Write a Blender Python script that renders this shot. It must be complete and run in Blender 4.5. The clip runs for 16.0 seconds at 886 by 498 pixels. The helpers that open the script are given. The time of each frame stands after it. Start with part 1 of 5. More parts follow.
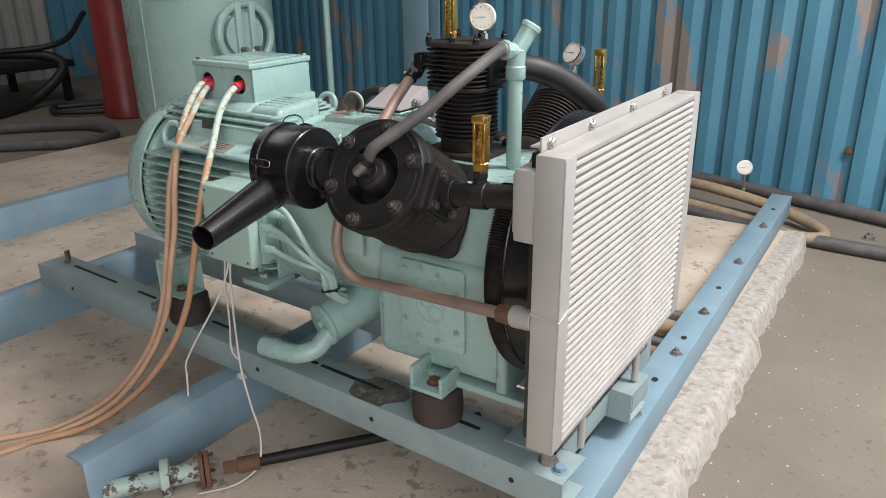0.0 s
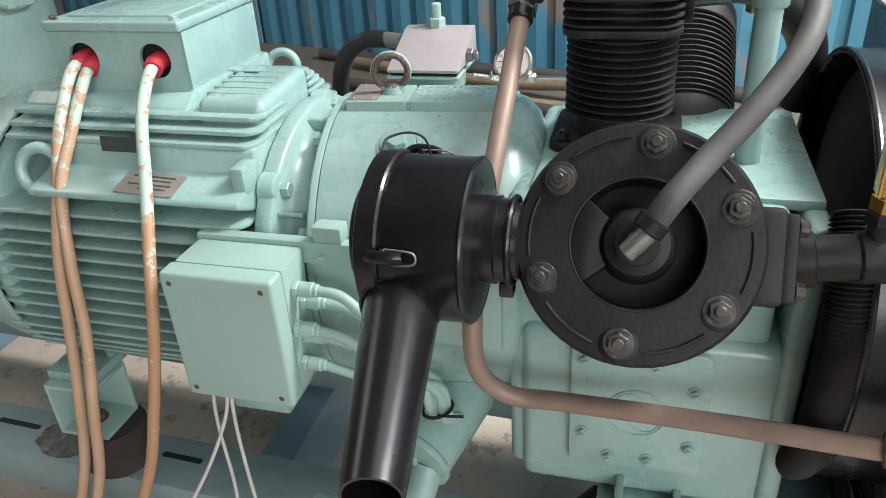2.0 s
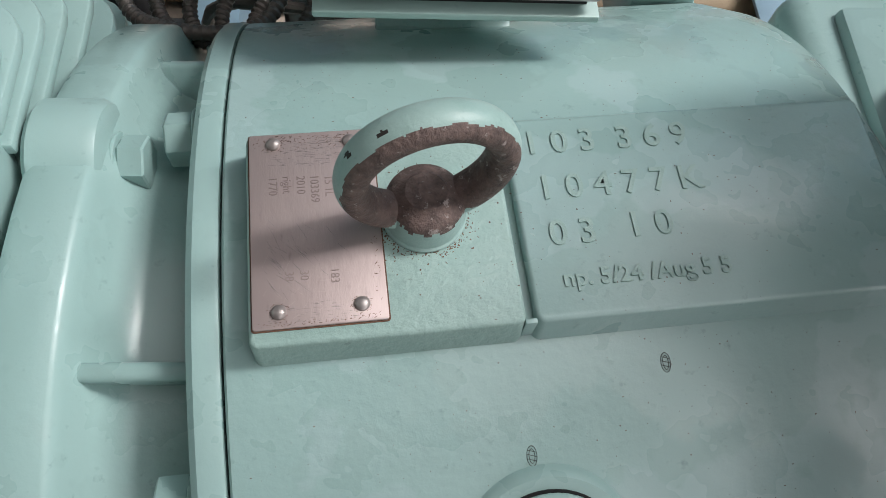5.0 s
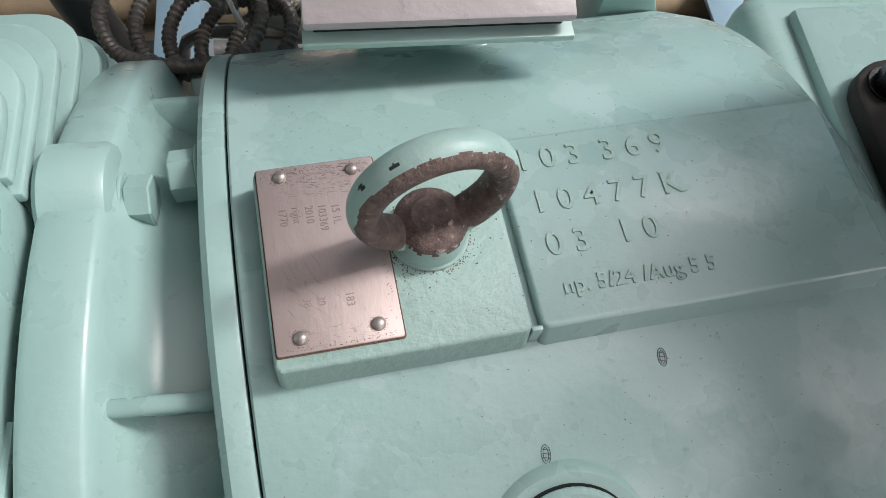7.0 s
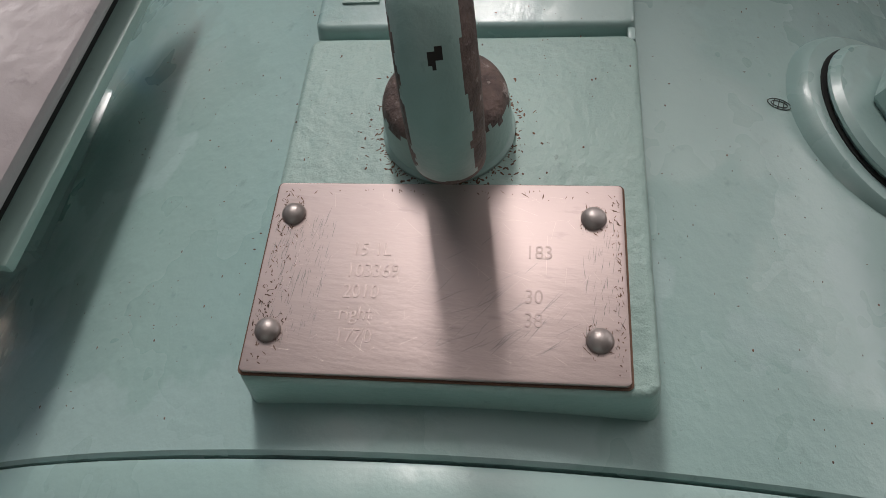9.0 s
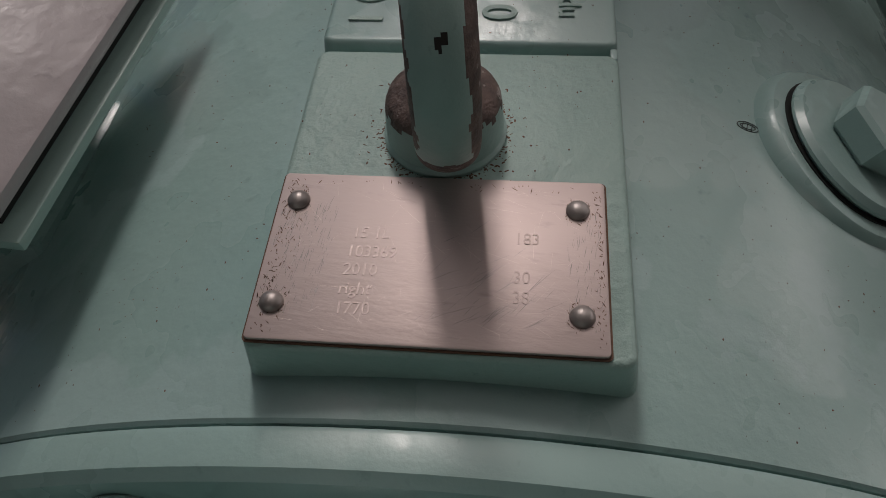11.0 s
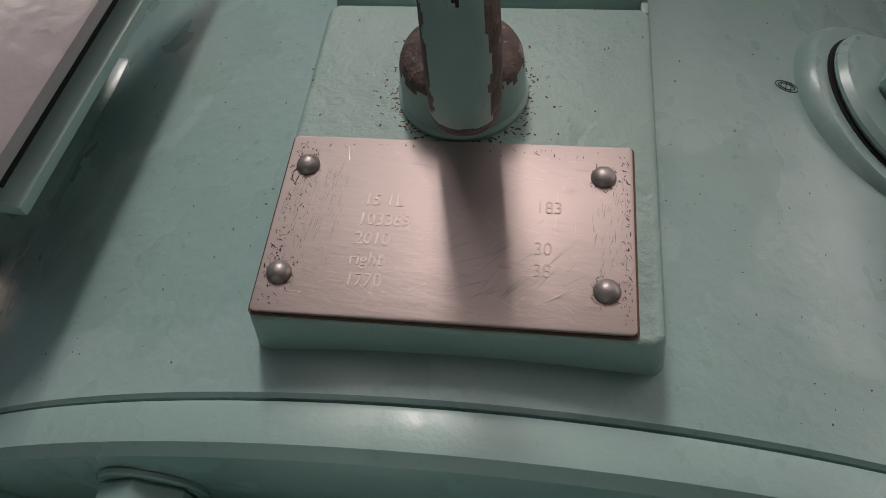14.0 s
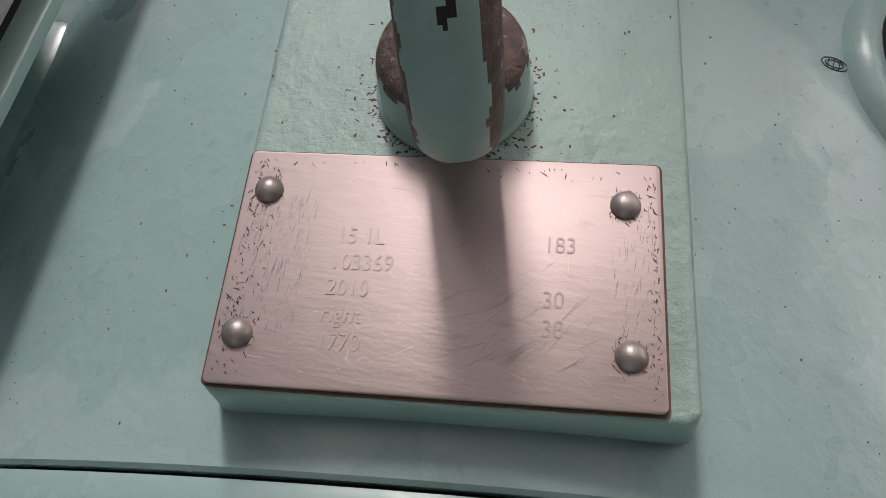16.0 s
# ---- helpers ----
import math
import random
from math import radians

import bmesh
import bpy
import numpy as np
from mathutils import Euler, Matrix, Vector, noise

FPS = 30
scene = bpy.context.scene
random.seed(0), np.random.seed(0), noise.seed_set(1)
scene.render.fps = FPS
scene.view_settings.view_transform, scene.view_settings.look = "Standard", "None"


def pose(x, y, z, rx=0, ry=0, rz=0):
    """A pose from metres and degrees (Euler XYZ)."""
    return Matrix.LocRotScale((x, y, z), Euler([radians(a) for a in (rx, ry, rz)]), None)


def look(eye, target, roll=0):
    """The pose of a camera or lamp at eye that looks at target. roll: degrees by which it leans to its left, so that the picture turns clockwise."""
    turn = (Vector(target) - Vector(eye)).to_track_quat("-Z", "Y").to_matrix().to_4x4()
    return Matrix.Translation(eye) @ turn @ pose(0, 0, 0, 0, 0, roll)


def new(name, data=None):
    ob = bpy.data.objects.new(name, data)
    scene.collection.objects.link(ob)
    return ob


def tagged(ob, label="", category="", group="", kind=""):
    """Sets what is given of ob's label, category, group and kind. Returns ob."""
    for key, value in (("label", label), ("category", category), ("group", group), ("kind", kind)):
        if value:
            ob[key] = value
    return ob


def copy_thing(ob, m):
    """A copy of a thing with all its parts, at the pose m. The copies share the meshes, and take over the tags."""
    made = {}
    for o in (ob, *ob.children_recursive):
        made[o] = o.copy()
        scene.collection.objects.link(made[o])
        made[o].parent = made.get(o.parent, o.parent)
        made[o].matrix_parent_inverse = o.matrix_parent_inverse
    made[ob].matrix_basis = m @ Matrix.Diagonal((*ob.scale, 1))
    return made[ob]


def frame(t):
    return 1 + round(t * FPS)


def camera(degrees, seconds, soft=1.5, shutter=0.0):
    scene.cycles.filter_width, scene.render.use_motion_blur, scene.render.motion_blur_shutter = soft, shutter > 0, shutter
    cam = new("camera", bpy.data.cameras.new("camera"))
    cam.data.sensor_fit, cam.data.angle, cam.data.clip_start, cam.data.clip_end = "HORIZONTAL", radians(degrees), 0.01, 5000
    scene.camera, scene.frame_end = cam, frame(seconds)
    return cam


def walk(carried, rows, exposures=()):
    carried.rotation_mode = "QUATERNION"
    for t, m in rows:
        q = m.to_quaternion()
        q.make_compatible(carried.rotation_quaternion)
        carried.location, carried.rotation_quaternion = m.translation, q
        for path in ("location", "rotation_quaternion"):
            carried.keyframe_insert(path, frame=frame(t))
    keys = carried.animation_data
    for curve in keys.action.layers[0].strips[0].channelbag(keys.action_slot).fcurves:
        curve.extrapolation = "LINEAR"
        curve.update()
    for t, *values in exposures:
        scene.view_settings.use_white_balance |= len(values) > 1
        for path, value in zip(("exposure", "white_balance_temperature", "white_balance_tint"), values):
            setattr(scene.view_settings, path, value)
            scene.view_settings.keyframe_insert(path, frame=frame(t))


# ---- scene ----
cam = camera(61.3, 16.0, soft=0.65)
EXPOSURE = [(0, -0.33, 6600, 11), (1.2, -0.04, 6500, 9), (2.0, -0.02, 6400, 7), (2.6, -0.08, 6400, 8), (3.5, -0.5, 6450, 10), (4.7, -0.7, 6400, 12), (6.8, -0.5, 6500, 13), (7.5, -0.49, 6550, 14), (8.0, -0.52, 6600, 14), (8.5, -0.6, 6700, 15),
            (9.2, -1.55, 6750, 16), (11.3, -2.05, 6950, 18), (13, -1.9, 7000, 18), (13.5, -1.82, 7000, 18), (14.5, -1.57, 6900, 19), (16, -1.2, 6800, 20)]
PATH = [
    (0, (1.672, -1.77, 1.595), (0.633, -0.221, 0.874), -0.7),
    (0.3, (1.528, -1.685, 1.584), (0.544, -0.096, 0.871), -0.2),
    (0.5, (1.416, -1.622, 1.586), (0.459, -0.035, 0.833), -0.1),
    (1, (1.082, -1.509, 1.582), (0.313, 0.157, 0.789), -1.3),
    (1.5, (0.823, -1.386, 1.554), (0.241, 0.278, 0.609), -2.3),
    (2, (0.596, -1.222, 1.546), (0.093, 0.454, 0.576), -3.6),
    (2.5, (0.372, -1.142, 1.556), (-0.058, 0.515, 0.523), -3.7),
    (3, (0.262, -0.988, 1.544), (-0.103, 0.649, 0.454), -3.4),
    (3.6, (0.184, -0.611, 1.577), (-0.141, 0.757, 0.154), -3.5),
    (4, (0.147, -0.37, 1.549), (-0.036, 0.748, -0.098), -3.5),
    (4.3, (0.126, -0.234, 1.468), (0.036, 0.769, -0.26), -0.8),
    (4.7, (0.136, -0.139, 1.427), (0.251, 0.703, -0.383), 8.5),
    (7, (0.118, -0.139, 1.447), (0.358, 0.696, -0.355), 10.4),
    (7.2, (0.102, -0.129, 1.437), (0.407, 0.66, -0.376), 8.8),
    (7.6, (0.065, -0.107, 1.424), (0.484, 0.58, -0.408), 1.1),
    (8, (0.047, -0.076, 1.399), (0.584, 0.522, -0.433), -13.4),
    (8.3, (0.046, -0.051, 1.36), (0.768, 0.307, -0.47), -10.5),
    (8.5, (0.042, -0.032, 1.334), (0.773, 0.274, -0.503), -10.2),
    (8.6, (0.035, -0.034, 1.319), (0.879, 0.324, -0.458), -11.7),
    (9, (0.025, -0.028, 1.308), (0.994, 0.3, -0.411), -10.7),
    (11.3, (0.0, -0.028, 1.31), (1.119, 0.259, -0.322), -5.2),
    (11.5, (0.004, -0.029, 1.316), (1.085, 0.27, -0.339), -6.6),
    (12, (0.011, -0.032, 1.32), (1.06, 0.299, -0.35), -8.5),
    (12.5, (0.006, -0.034, 1.325), (1.024, 0.317, -0.36), -9.3),
    (13, (0.008, -0.035, 1.329), (1.021, 0.313, -0.36), -9.5),
    (13.5, (0.003, -0.034, 1.321), (1.028, 0.301, -0.363), -8.1),
    (14, (0.009, -0.027, 1.302), (1.022, 0.299, -0.391), -7.8),
    (14.5, (0.031, -0.023, 1.296), (0.974, 0.289, -0.44), -8.5),
    (15, (0.039, -0.02, 1.292), (0.922, 0.282, -0.477), -9.1),
    (15.5, (0.043, -0.02, 1.29), (0.875, 0.273, -0.505), -10.1),
    (16, (0.049, -0.019, 1.289), (0.861, 0.258, -0.517), -9.7),
]
walk(cam, [(t, look(eye, target, roll)) for t, eye, target, roll in PATH], EXPOSURE)

# ---- world and light ----
world = bpy.data.worlds.new("sky")
scene.world = world
world.use_nodes = True
wn = world.node_tree
sky = wn.nodes.new("ShaderNodeTexSky")
sky.sky_type, sky.sun_disc = "NISHITA", False
sky.sun_elevation, sky.sun_rotation = radians(50), radians(60)
wn.links.new(sky.outputs["Color"], wn.nodes["Background"].inputs["Color"])
wn.nodes["Background"].inputs["Strength"].default_value = 0.12


def area_lamp(name, eye, target, sx, sy, watts, colour, turn=0):
    lamp = bpy.data.lights.new(name, "AREA")
    lamp.shape, lamp.size, lamp.size_y, lamp.energy, lamp.color = "RECTANGLE", sx, sy, watts, colour
    ob = new(name, lamp)
    ob.matrix_world = look(eye, target) if eye[:2] != target[:2] else pose(*eye, 0, 0, turn)
    return ob


# daylight through two open sides, plus unseen lamps added under the closed roof
DAY = (1.0, 0.985, 0.96)
area_lamp("doorway_light", (6.9, -2.2, 2.3), (0, -1.2, 1.2), 8.8, 3.8, 105, DAY)
area_lamp("front_light", (4.3, -7.2, 3.0), (1.2, 0, 0.9), 5.6, 3.0, 330, DAY)
# turned and narrowed so the eye bolt's shadow falls along the name plate
area_lamp("roof_strip_light", (3.6, 0.95, 4.58), (3.6, 0.95, 0), 2.5, 0.55, 510, DAY, 15)
# added for the broad light that the name plate mirrors
area_lamp("roof_sheet_light", (1.9, 0.2, 4.58), (1.9, 0.2, 0), 3.4, 3.4, 72, (1.0, 0.97, 0.95))
# two lamps added so the glossy casing has something bright to reflect
area_lamp("roof_sheet_light", (4.2, -3.0, 4.58), (4.2, -3.0, 0), 4.0, 3.6, 128, DAY)
area_lamp("roof_sheet_light", (3.1, 1.95, 4.58), (3.1, 1.95, 0), 1.5, 1.0, 50, DAY)
# added to brighten the west floor, with no such source known
area_lamp("roof_sheet_light", (-5.2, 1.0, 4.58), (-5.2, 1.0, 0), 2.6, 3.6, 85, (1.0, 0.97, 0.95))

# ---- materials ----


def material(name, light, dark, scale=6.0, grain=90.0, rough=0.5, metal=0.0, bump=0.15, spots=None, spot_size=14.0, spot_cut=0.68, spec=0.5,
             vary=0.0, stretch=(1, 1, 1), rough_vary=0.12, coat=0.0, wave=0.0, gloss_size=0.0, film=0.0, painted_above=None, patches=None):
    """A surface of two tones mixed at a coarse scale, with fine grain in tone, gloss and relief, and worn or dirty spots."""
    m = bpy.data.materials.new(name)
    m.use_nodes = True
    nt = m.node_tree
    b = nt.nodes["Principled BSDF"]
    add, link = nt.nodes.new, nt.links.new
    tc, mp = add("ShaderNodeTexCoord"), add("ShaderNodeMapping")
    mp.inputs["Scale"].default_value = stretch
    link(tc.outputs["Object"], mp.inputs["Vector"])

    def tex(s, detail, roughness=0.6):
        n = add("ShaderNodeTexNoise")
        n.inputs["Scale"].default_value, n.inputs["Detail"].default_value, n.inputs["Roughness"].default_value = s, detail, roughness
        link(mp.outputs["Vector"], n.inputs["Vector"])
        return n.outputs["Fac"]

    def ramp(source, a, c):
        n = add("ShaderNodeMapRange")
        n.inputs["From Min"].default_value, n.inputs["From Max"].default_value = a, c
        link(source, n.inputs["Value"])
        return n.outputs["Result"]

    def mix(fac, a, c):
        n = add("ShaderNodeMix")
        n.data_type = "RGBA"
        link(fac, n.inputs["Factor"])
        for sock, v in ((n.inputs["A"], a), (n.inputs["B"], c)):
            if isinstance(v, tuple):
                sock.default_value = (*v, 1)
            else:
                link(v, sock)
        return n.outputs["Result"]

    coarse, fine = tex(scale, 5), tex(grain, 6)
    colour = mix(ramp(coarse, 0.3, 0.7), dark, light)
    colour = mix(ramp(fine, 0.62, 0.8), colour, tuple(c * 0.75 for c in dark))
    if spots:
        cover = tex(spot_size, 8, 0.65)
        if painted_above is not None:  # paint that has flaked off the lower run
            sep, rise, total = add("ShaderNodeSeparateXYZ"), add("ShaderNodeMapRange"), add("ShaderNodeMath")
            link(tc.outputs["Object"], sep.inputs["Vector"])
            rise.inputs["From Min"].default_value, rise.inputs["From Max"].default_value = painted_above - 0.12, painted_above + 0.12
            rise.inputs["To Min"].default_value, rise.inputs["To Max"].default_value = -0.13, 0.10
            link(sep.outputs["Z"], rise.inputs["Value"])
            link(cover, total.inputs[0])
            link(rise.outputs["Result"], total.inputs[1])
            cover = total.outputs["Value"]
        colour = mix(ramp(cover, spot_cut, spot_cut + 0.05), colour, spots)
    if patches:  # paler areas with sharp borders, glossy sheen put into the colour
        colour = mix(ramp(tex(11, 5, 0.5), 0.535, 0.55), colour, patches)
    if vary:
        info, hsv = add("ShaderNodeObjectInfo"), add("ShaderNodeHueSaturation")
        mr = add("ShaderNodeMapRange")
        mr.inputs["To Min"].default_value, mr.inputs["To Max"].default_value = 1 - vary, 1 + vary
        link(info.outputs["Random"], mr.inputs["Value"])
        link(mr.outputs["Result"], hsv.inputs["Value"])
        link(colour, hsv.inputs["Color"])
        colour = hsv.outputs["Color"]
    link(colour, b.inputs["Base Color"])
    mr = add("ShaderNodeMapRange")
    mr.inputs["To Min"].default_value, mr.inputs["To Max"].default_value = max(0.04, rough - rough_vary), min(1, rough + rough_vary)
    link(ramp(tex(gloss_size, 4), 0.38, 0.62) if gloss_size else coarse, mr.inputs["Value"])
    link(mr.outputs["Result"], b.inputs["Roughness"])
    b.inputs["Metallic"].default_value = metal
    b.inputs["Specular IOR Level"].default_value = spec
    b.inputs["Coat Weight"].default_value = coat
    if film:  # patches of thin oil film or thicker enamel with sharp borders
        mr = add("ShaderNodeMapRange")
        mr.inputs["From Min"].default_value, mr.inputs["From Max"].default_value, mr.inputs["To Max"].default_value = 0.495, 0.51, film
        link(tex(9, 5, 0.55), mr.inputs["Value"])
        link(mr.outputs["Result"], b.inputs["Coat Weight"])
        b.inputs["Coat Roughness"].default_value = 0.27
    bp = add("ShaderNodeBump")
    bp.inputs["Strength"].default_value, bp.inputs["Distance"].default_value = bump, 0.002
    link(fine, bp.inputs["Height"])
    if wave:
        low = add("ShaderNodeBump")
        low.inputs["Strength"].default_value, low.inputs["Distance"].default_value = wave, 0.004
        link(tex(26, 3), low.inputs["Height"])
        link(low.outputs["Normal"], bp.inputs["Normal"])
    link(bp.outputs["Normal"], b.inputs["Normal"])
    return m


MINT = material("mint_paint", (0.313, 0.456, 0.436), (0.262, 0.396, 0.376), 5, 160, 0.34, bump=0.12, spots=(0.160, 0.256, 0.226), spot_size=60, spot_cut=0.74, wave=0.2, gloss_size=18, rough_vary=0.1, film=0.9)
EYE_PAINT = material("chipped_eye_bolt_paint", (0.320, 0.448, 0.420), (0.240, 0.360, 0.331), 40, 200, 0.42, bump=0.25, spots=(0.022, 0.022, 0.020), spot_size=95, spot_cut=0.64)
EYE_BARE = material("bare_brown_iron", (0.187, 0.129, 0.113), (0.066, 0.047, 0.043), 220, 420, 0.6, metal=0.25, bump=0.6, spots=(0.328, 0.281, 0.265), spot_size=260, spot_cut=0.60)
BLUE_MARK = material("blue_paint_smear", (0.05, 0.16, 0.32), (0.04, 0.12, 0.26), 60, 160, 0.5, bump=0.1)
PAD_PAINT = material("grainy_mint_paint", (0.320, 0.452, 0.416), (0.262, 0.388, 0.356), 30, 260, 0.42, bump=0.4, spots=(0.218, 0.304, 0.275), spot_size=120, spot_cut=0.66, wave=0.4)
MINT_OLD = material("chipped_mint_paint", (0.360, 0.448, 0.416), (0.296, 0.392, 0.360), 9, 120, 0.42, bump=0.2, spots=(0.080, 0.044, 0.036), spot_size=30, spot_cut=0.53)
# its pale patches imitate light caught on glossy enamel
CASING = material("touched_up_mint_paint", (0.306, 0.448, 0.428), (0.258, 0.392, 0.372), 5, 160, 0.32, bump=0.17, spots=(0.175, 0.272, 0.242), spot_size=60, spot_cut=0.74, wave=0.22, gloss_size=14, rough_vary=0.14, film=0.9, patches=(0.328, 0.464, 0.452))
MINT_PALE = material("pale_mint_paint", (0.342, 0.480, 0.444), (0.298, 0.432, 0.400), 4, 120, 0.4, bump=0.06, spots=(0.146, 0.160, 0.121), spot_size=30, spot_cut=0.76)
BLACK = material("black_enamel", (0.013, 0.012, 0.0145), (0.007, 0.006, 0.0075), 8, 130, 0.27, bump=0.08, spots=(0.05, 0.04, 0.035), spot_size=50, spot_cut=0.74)
BLACK_CAST = material("black_cast_iron", (0.02, 0.0175, 0.018), (0.010, 0.009, 0.0095), 14, 150, 0.46, bump=0.4, spots=(0.10, 0.085, 0.07), spot_size=40, spot_cut=0.72, spec=0.28)
FIN_IRON = material("dusty_black_fins", (0.041, 0.034, 0.030), (0.014, 0.012, 0.012), 20, 140, 0.55, spec=0.25, bump=0.4, spots=(0.062, 0.045, 0.037), spot_size=45, spot_cut=0.66)
BLACK_WORN = material("worn_black_nut", (0.085, 0.076, 0.07), (0.03, 0.027, 0.026), 60, 150, 0.38, metal=0.3, bump=0.3, spots=(0.12, 0.11, 0.10), spot_size=70, spot_cut=0.58)
RUBBER = material("brown_rubber", (0.055, 0.038, 0.034), (0.03, 0.022, 0.02), 20, 150, 0.75, bump=0.3, spots=(0.14, 0.11, 0.09), spot_size=24, spot_cut=0.7)
HOSE = material("grey_rubber_hose", (0.10, 0.095, 0.095), (0.06, 0.055, 0.055), 16, 160, 0.6, bump=0.3, spots=(0.2, 0.18, 0.16), spot_size=30, spot_cut=0.72)
HOSE_BLACK = material("black_rubber_hose", (0.02, 0.019, 0.02), (0.012, 0.011, 0.012), 16, 160, 0.5, bump=0.2)
HOSE_TAN = material("dusty_tan_hose", (0.33, 0.25, 0.16), (0.2, 0.15, 0.10), 12, 120, 0.7, bump=0.3)
COPPER = material("dull_brown_copper", (0.35, 0.25, 0.205), (0.25, 0.17, 0.14), 12, 160, 0.5, metal=0.25, bump=0.1, spots=(0.36, 0.29, 0.25), spot_size=30, spot_cut=0.68)
ALU = material("grey_aluminium_paint", (0.430, 0.407, 0.392), (0.360, 0.345, 0.333), 5, 160, 0.45, metal=0.15, bump=0.06, spots=(0.554, 0.538, 0.521), spot_size=20, spot_cut=0.72)
ALU_FIN = material("pale_cooler_fins", (0.554, 0.529, 0.512), (0.470, 0.454, 0.437), 6, 160, 0.5, metal=0.1, bump=0.08)
# darker aluminium, the shade between the cooler slats put into its colour
ALU_SHADED = material("dusty_core_metal", (0.20, 0.19, 0.185), (0.14, 0.135, 0.13), 30, 160, 0.6, metal=0.2, bump=0.4)
STEEL = material("bright_steel", (0.62, 0.6, 0.58), (0.5, 0.48, 0.46), 20, 160, 0.3, metal=1.0, bump=0.08)
RIVET = material("burnished_rivet", (0.390, 0.352, 0.338), (0.300, 0.262, 0.247), 60, 300, 0.42, metal=0.6, bump=0.1, spots=(0.150, 0.105, 0.090), spot_size=160, spot_cut=0.66)
STEEL_DULL = material("dull_grey_steel", (0.30, 0.29, 0.28), (0.19, 0.18, 0.17), 20, 160, 0.5, metal=0.7, bump=0.2, spots=(0.16, 0.09, 0.05), spot_size=40, spot_cut=0.66)
BRASS = material("worn_brass", (0.66, 0.42, 0.13), (0.5, 0.3, 0.08), 18, 160, 0.28, metal=0.9, bump=0.06)
RUST = material("rusty_bolt", (0.16, 0.08, 0.045), (0.09, 0.05, 0.035), 40, 160, 0.8, bump=0.6)
PLATE = material("scratched_rose_metal_plate", (0.521, 0.428, 0.410), (0.461, 0.376, 0.358), 12, 220, 0.55, metal=0.75, bump=0.10, stretch=(1, 0.25, 1), rough_vary=0.05)
PLATE_DARK = material("dark_nameplate", (0.055, 0.07, 0.065), (0.035, 0.045, 0.04), 30, 160, 0.5, bump=0.1)
PLATE_GREY = material("worn_motor_nameplate", (0.38, 0.33, 0.30), (0.27, 0.24, 0.22), 40, 160, 0.45, metal=0.5, bump=0.2)
SWITCH_GREY = material("grey_lilac_enamel", (0.40, 0.355, 0.365), (0.35, 0.31, 0.32), 10, 160, 0.36, bump=0.2, spots=(0.6, 0.57, 0.57), spot_size=60, spot_cut=0.72, wave=0.35)
BLUE_STEEL = material("dusty_blue_steel_paint", (0.212, 0.315, 0.383), (0.153, 0.230, 0.289), 4, 120, 0.5, bump=0.1, spots=(0.281, 0.264, 0.238), spot_size=9, spot_cut=0.62)
RAIL_PAINT = material("grey_green_steel_paint", (0.27, 0.35, 0.36), (0.20, 0.26, 0.27), 7, 120, 0.5, bump=0.12, spots=(0.10, 0.10, 0.09), spot_size=16, spot_cut=0.68)
SLAB = material("dusty_concrete", (0.56, 0.47, 0.385), (0.37, 0.305, 0.25), 2.6, 170, 0.85, bump=0.9, spots=(0.30, 0.245, 0.20), spot_size=16, spot_cut=0.575, wave=0.8)
FLOOR = material("pale_dusty_concrete", (0.196, 0.165, 0.133), (0.144, 0.122, 0.098), 1.3, 90, 0.85, bump=0.6, spots=(0.116, 0.095, 0.078), spot_size=30, spot_cut=0.61, wave=0.5)
EDGE = material("whitewashed_concrete", (0.430, 0.402, 0.373), (0.290, 0.254, 0.225), 30, 170, 0.85, bump=1.0, spots=(0.271, 0.230, 0.197), spot_size=20, spot_cut=0.54, wave=1.0)
WALL_BLUE = material("weathered_blue_sheet", (0.084, 0.252, 0.353), (0.055, 0.176, 0.269), 2, 60, 0.42, bump=0.05, spots=(0.227, 0.193, 0.176), spot_size=2.4, spot_cut=0.56, stretch=(1, 1, 0.35))
POST_BLUE = material("pale_blue_post_paint", (0.25, 0.40, 0.50), (0.2, 0.33, 0.42), 3, 60, 0.5, bump=0.05)
WALL_GREY = material("grey_sheet", (0.40, 0.39, 0.37), (0.30, 0.29, 0.28), 1.5, 50, 0.55, bump=0.05)
RED_PAINT = material("dark_red_paint", (0.23, 0.025, 0.02), (0.16, 0.018, 0.015), 4, 90, 0.4, bump=0.08)
RED_RUBBER = material("red_cable_sleeve", (0.55, 0.035, 0.06), (0.42, 0.025, 0.04), 20, 120, 0.4, bump=0.1)
CABLE = material("orange_cable_with_flaking_mint_paint", (0.50, 0.325, 0.215), (0.42, 0.26, 0.17), 14, 120, 0.5, bump=0.15, spots=(0.46, 0.54, 0.47), spot_size=38, spot_cut=0.54, painted_above=1.05)
CABLE_MINT = material("mint_painted_cable", (0.47, 0.27, 0.16), (0.38, 0.21, 0.12), 14, 120, 0.5, bump=0.15, spots=(0.44, 0.56, 0.49), spot_size=40, spot_cut=0.50, painted_above=0.97)
WIRE = material("pale_thin_wire", (0.62, 0.60, 0.58), (0.5, 0.48, 0.46), 20, 120, 0.5, bump=0.1)
SPIRAL = material("grey_armoured_cable", (0.15, 0.13, 0.115), (0.09, 0.078, 0.07), 30, 160, 0.45, metal=0.3, bump=0.3)
DIAL = material("white_dial_face", (0.66, 0.62, 0.56), (0.6, 0.56, 0.5), 20, 120, 0.35, bump=0.03)
# near-black for joints and a tie, also painted as shade in gaps and holes
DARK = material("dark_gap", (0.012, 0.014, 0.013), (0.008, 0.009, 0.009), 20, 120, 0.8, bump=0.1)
# for the unseen roof, kept dark so that little light bounces off it
CEIL = material("dull_roof_sheet", (0.16, 0.165, 0.17), (0.11, 0.115, 0.12), 1.5, 40, 0.6, bump=0.05)
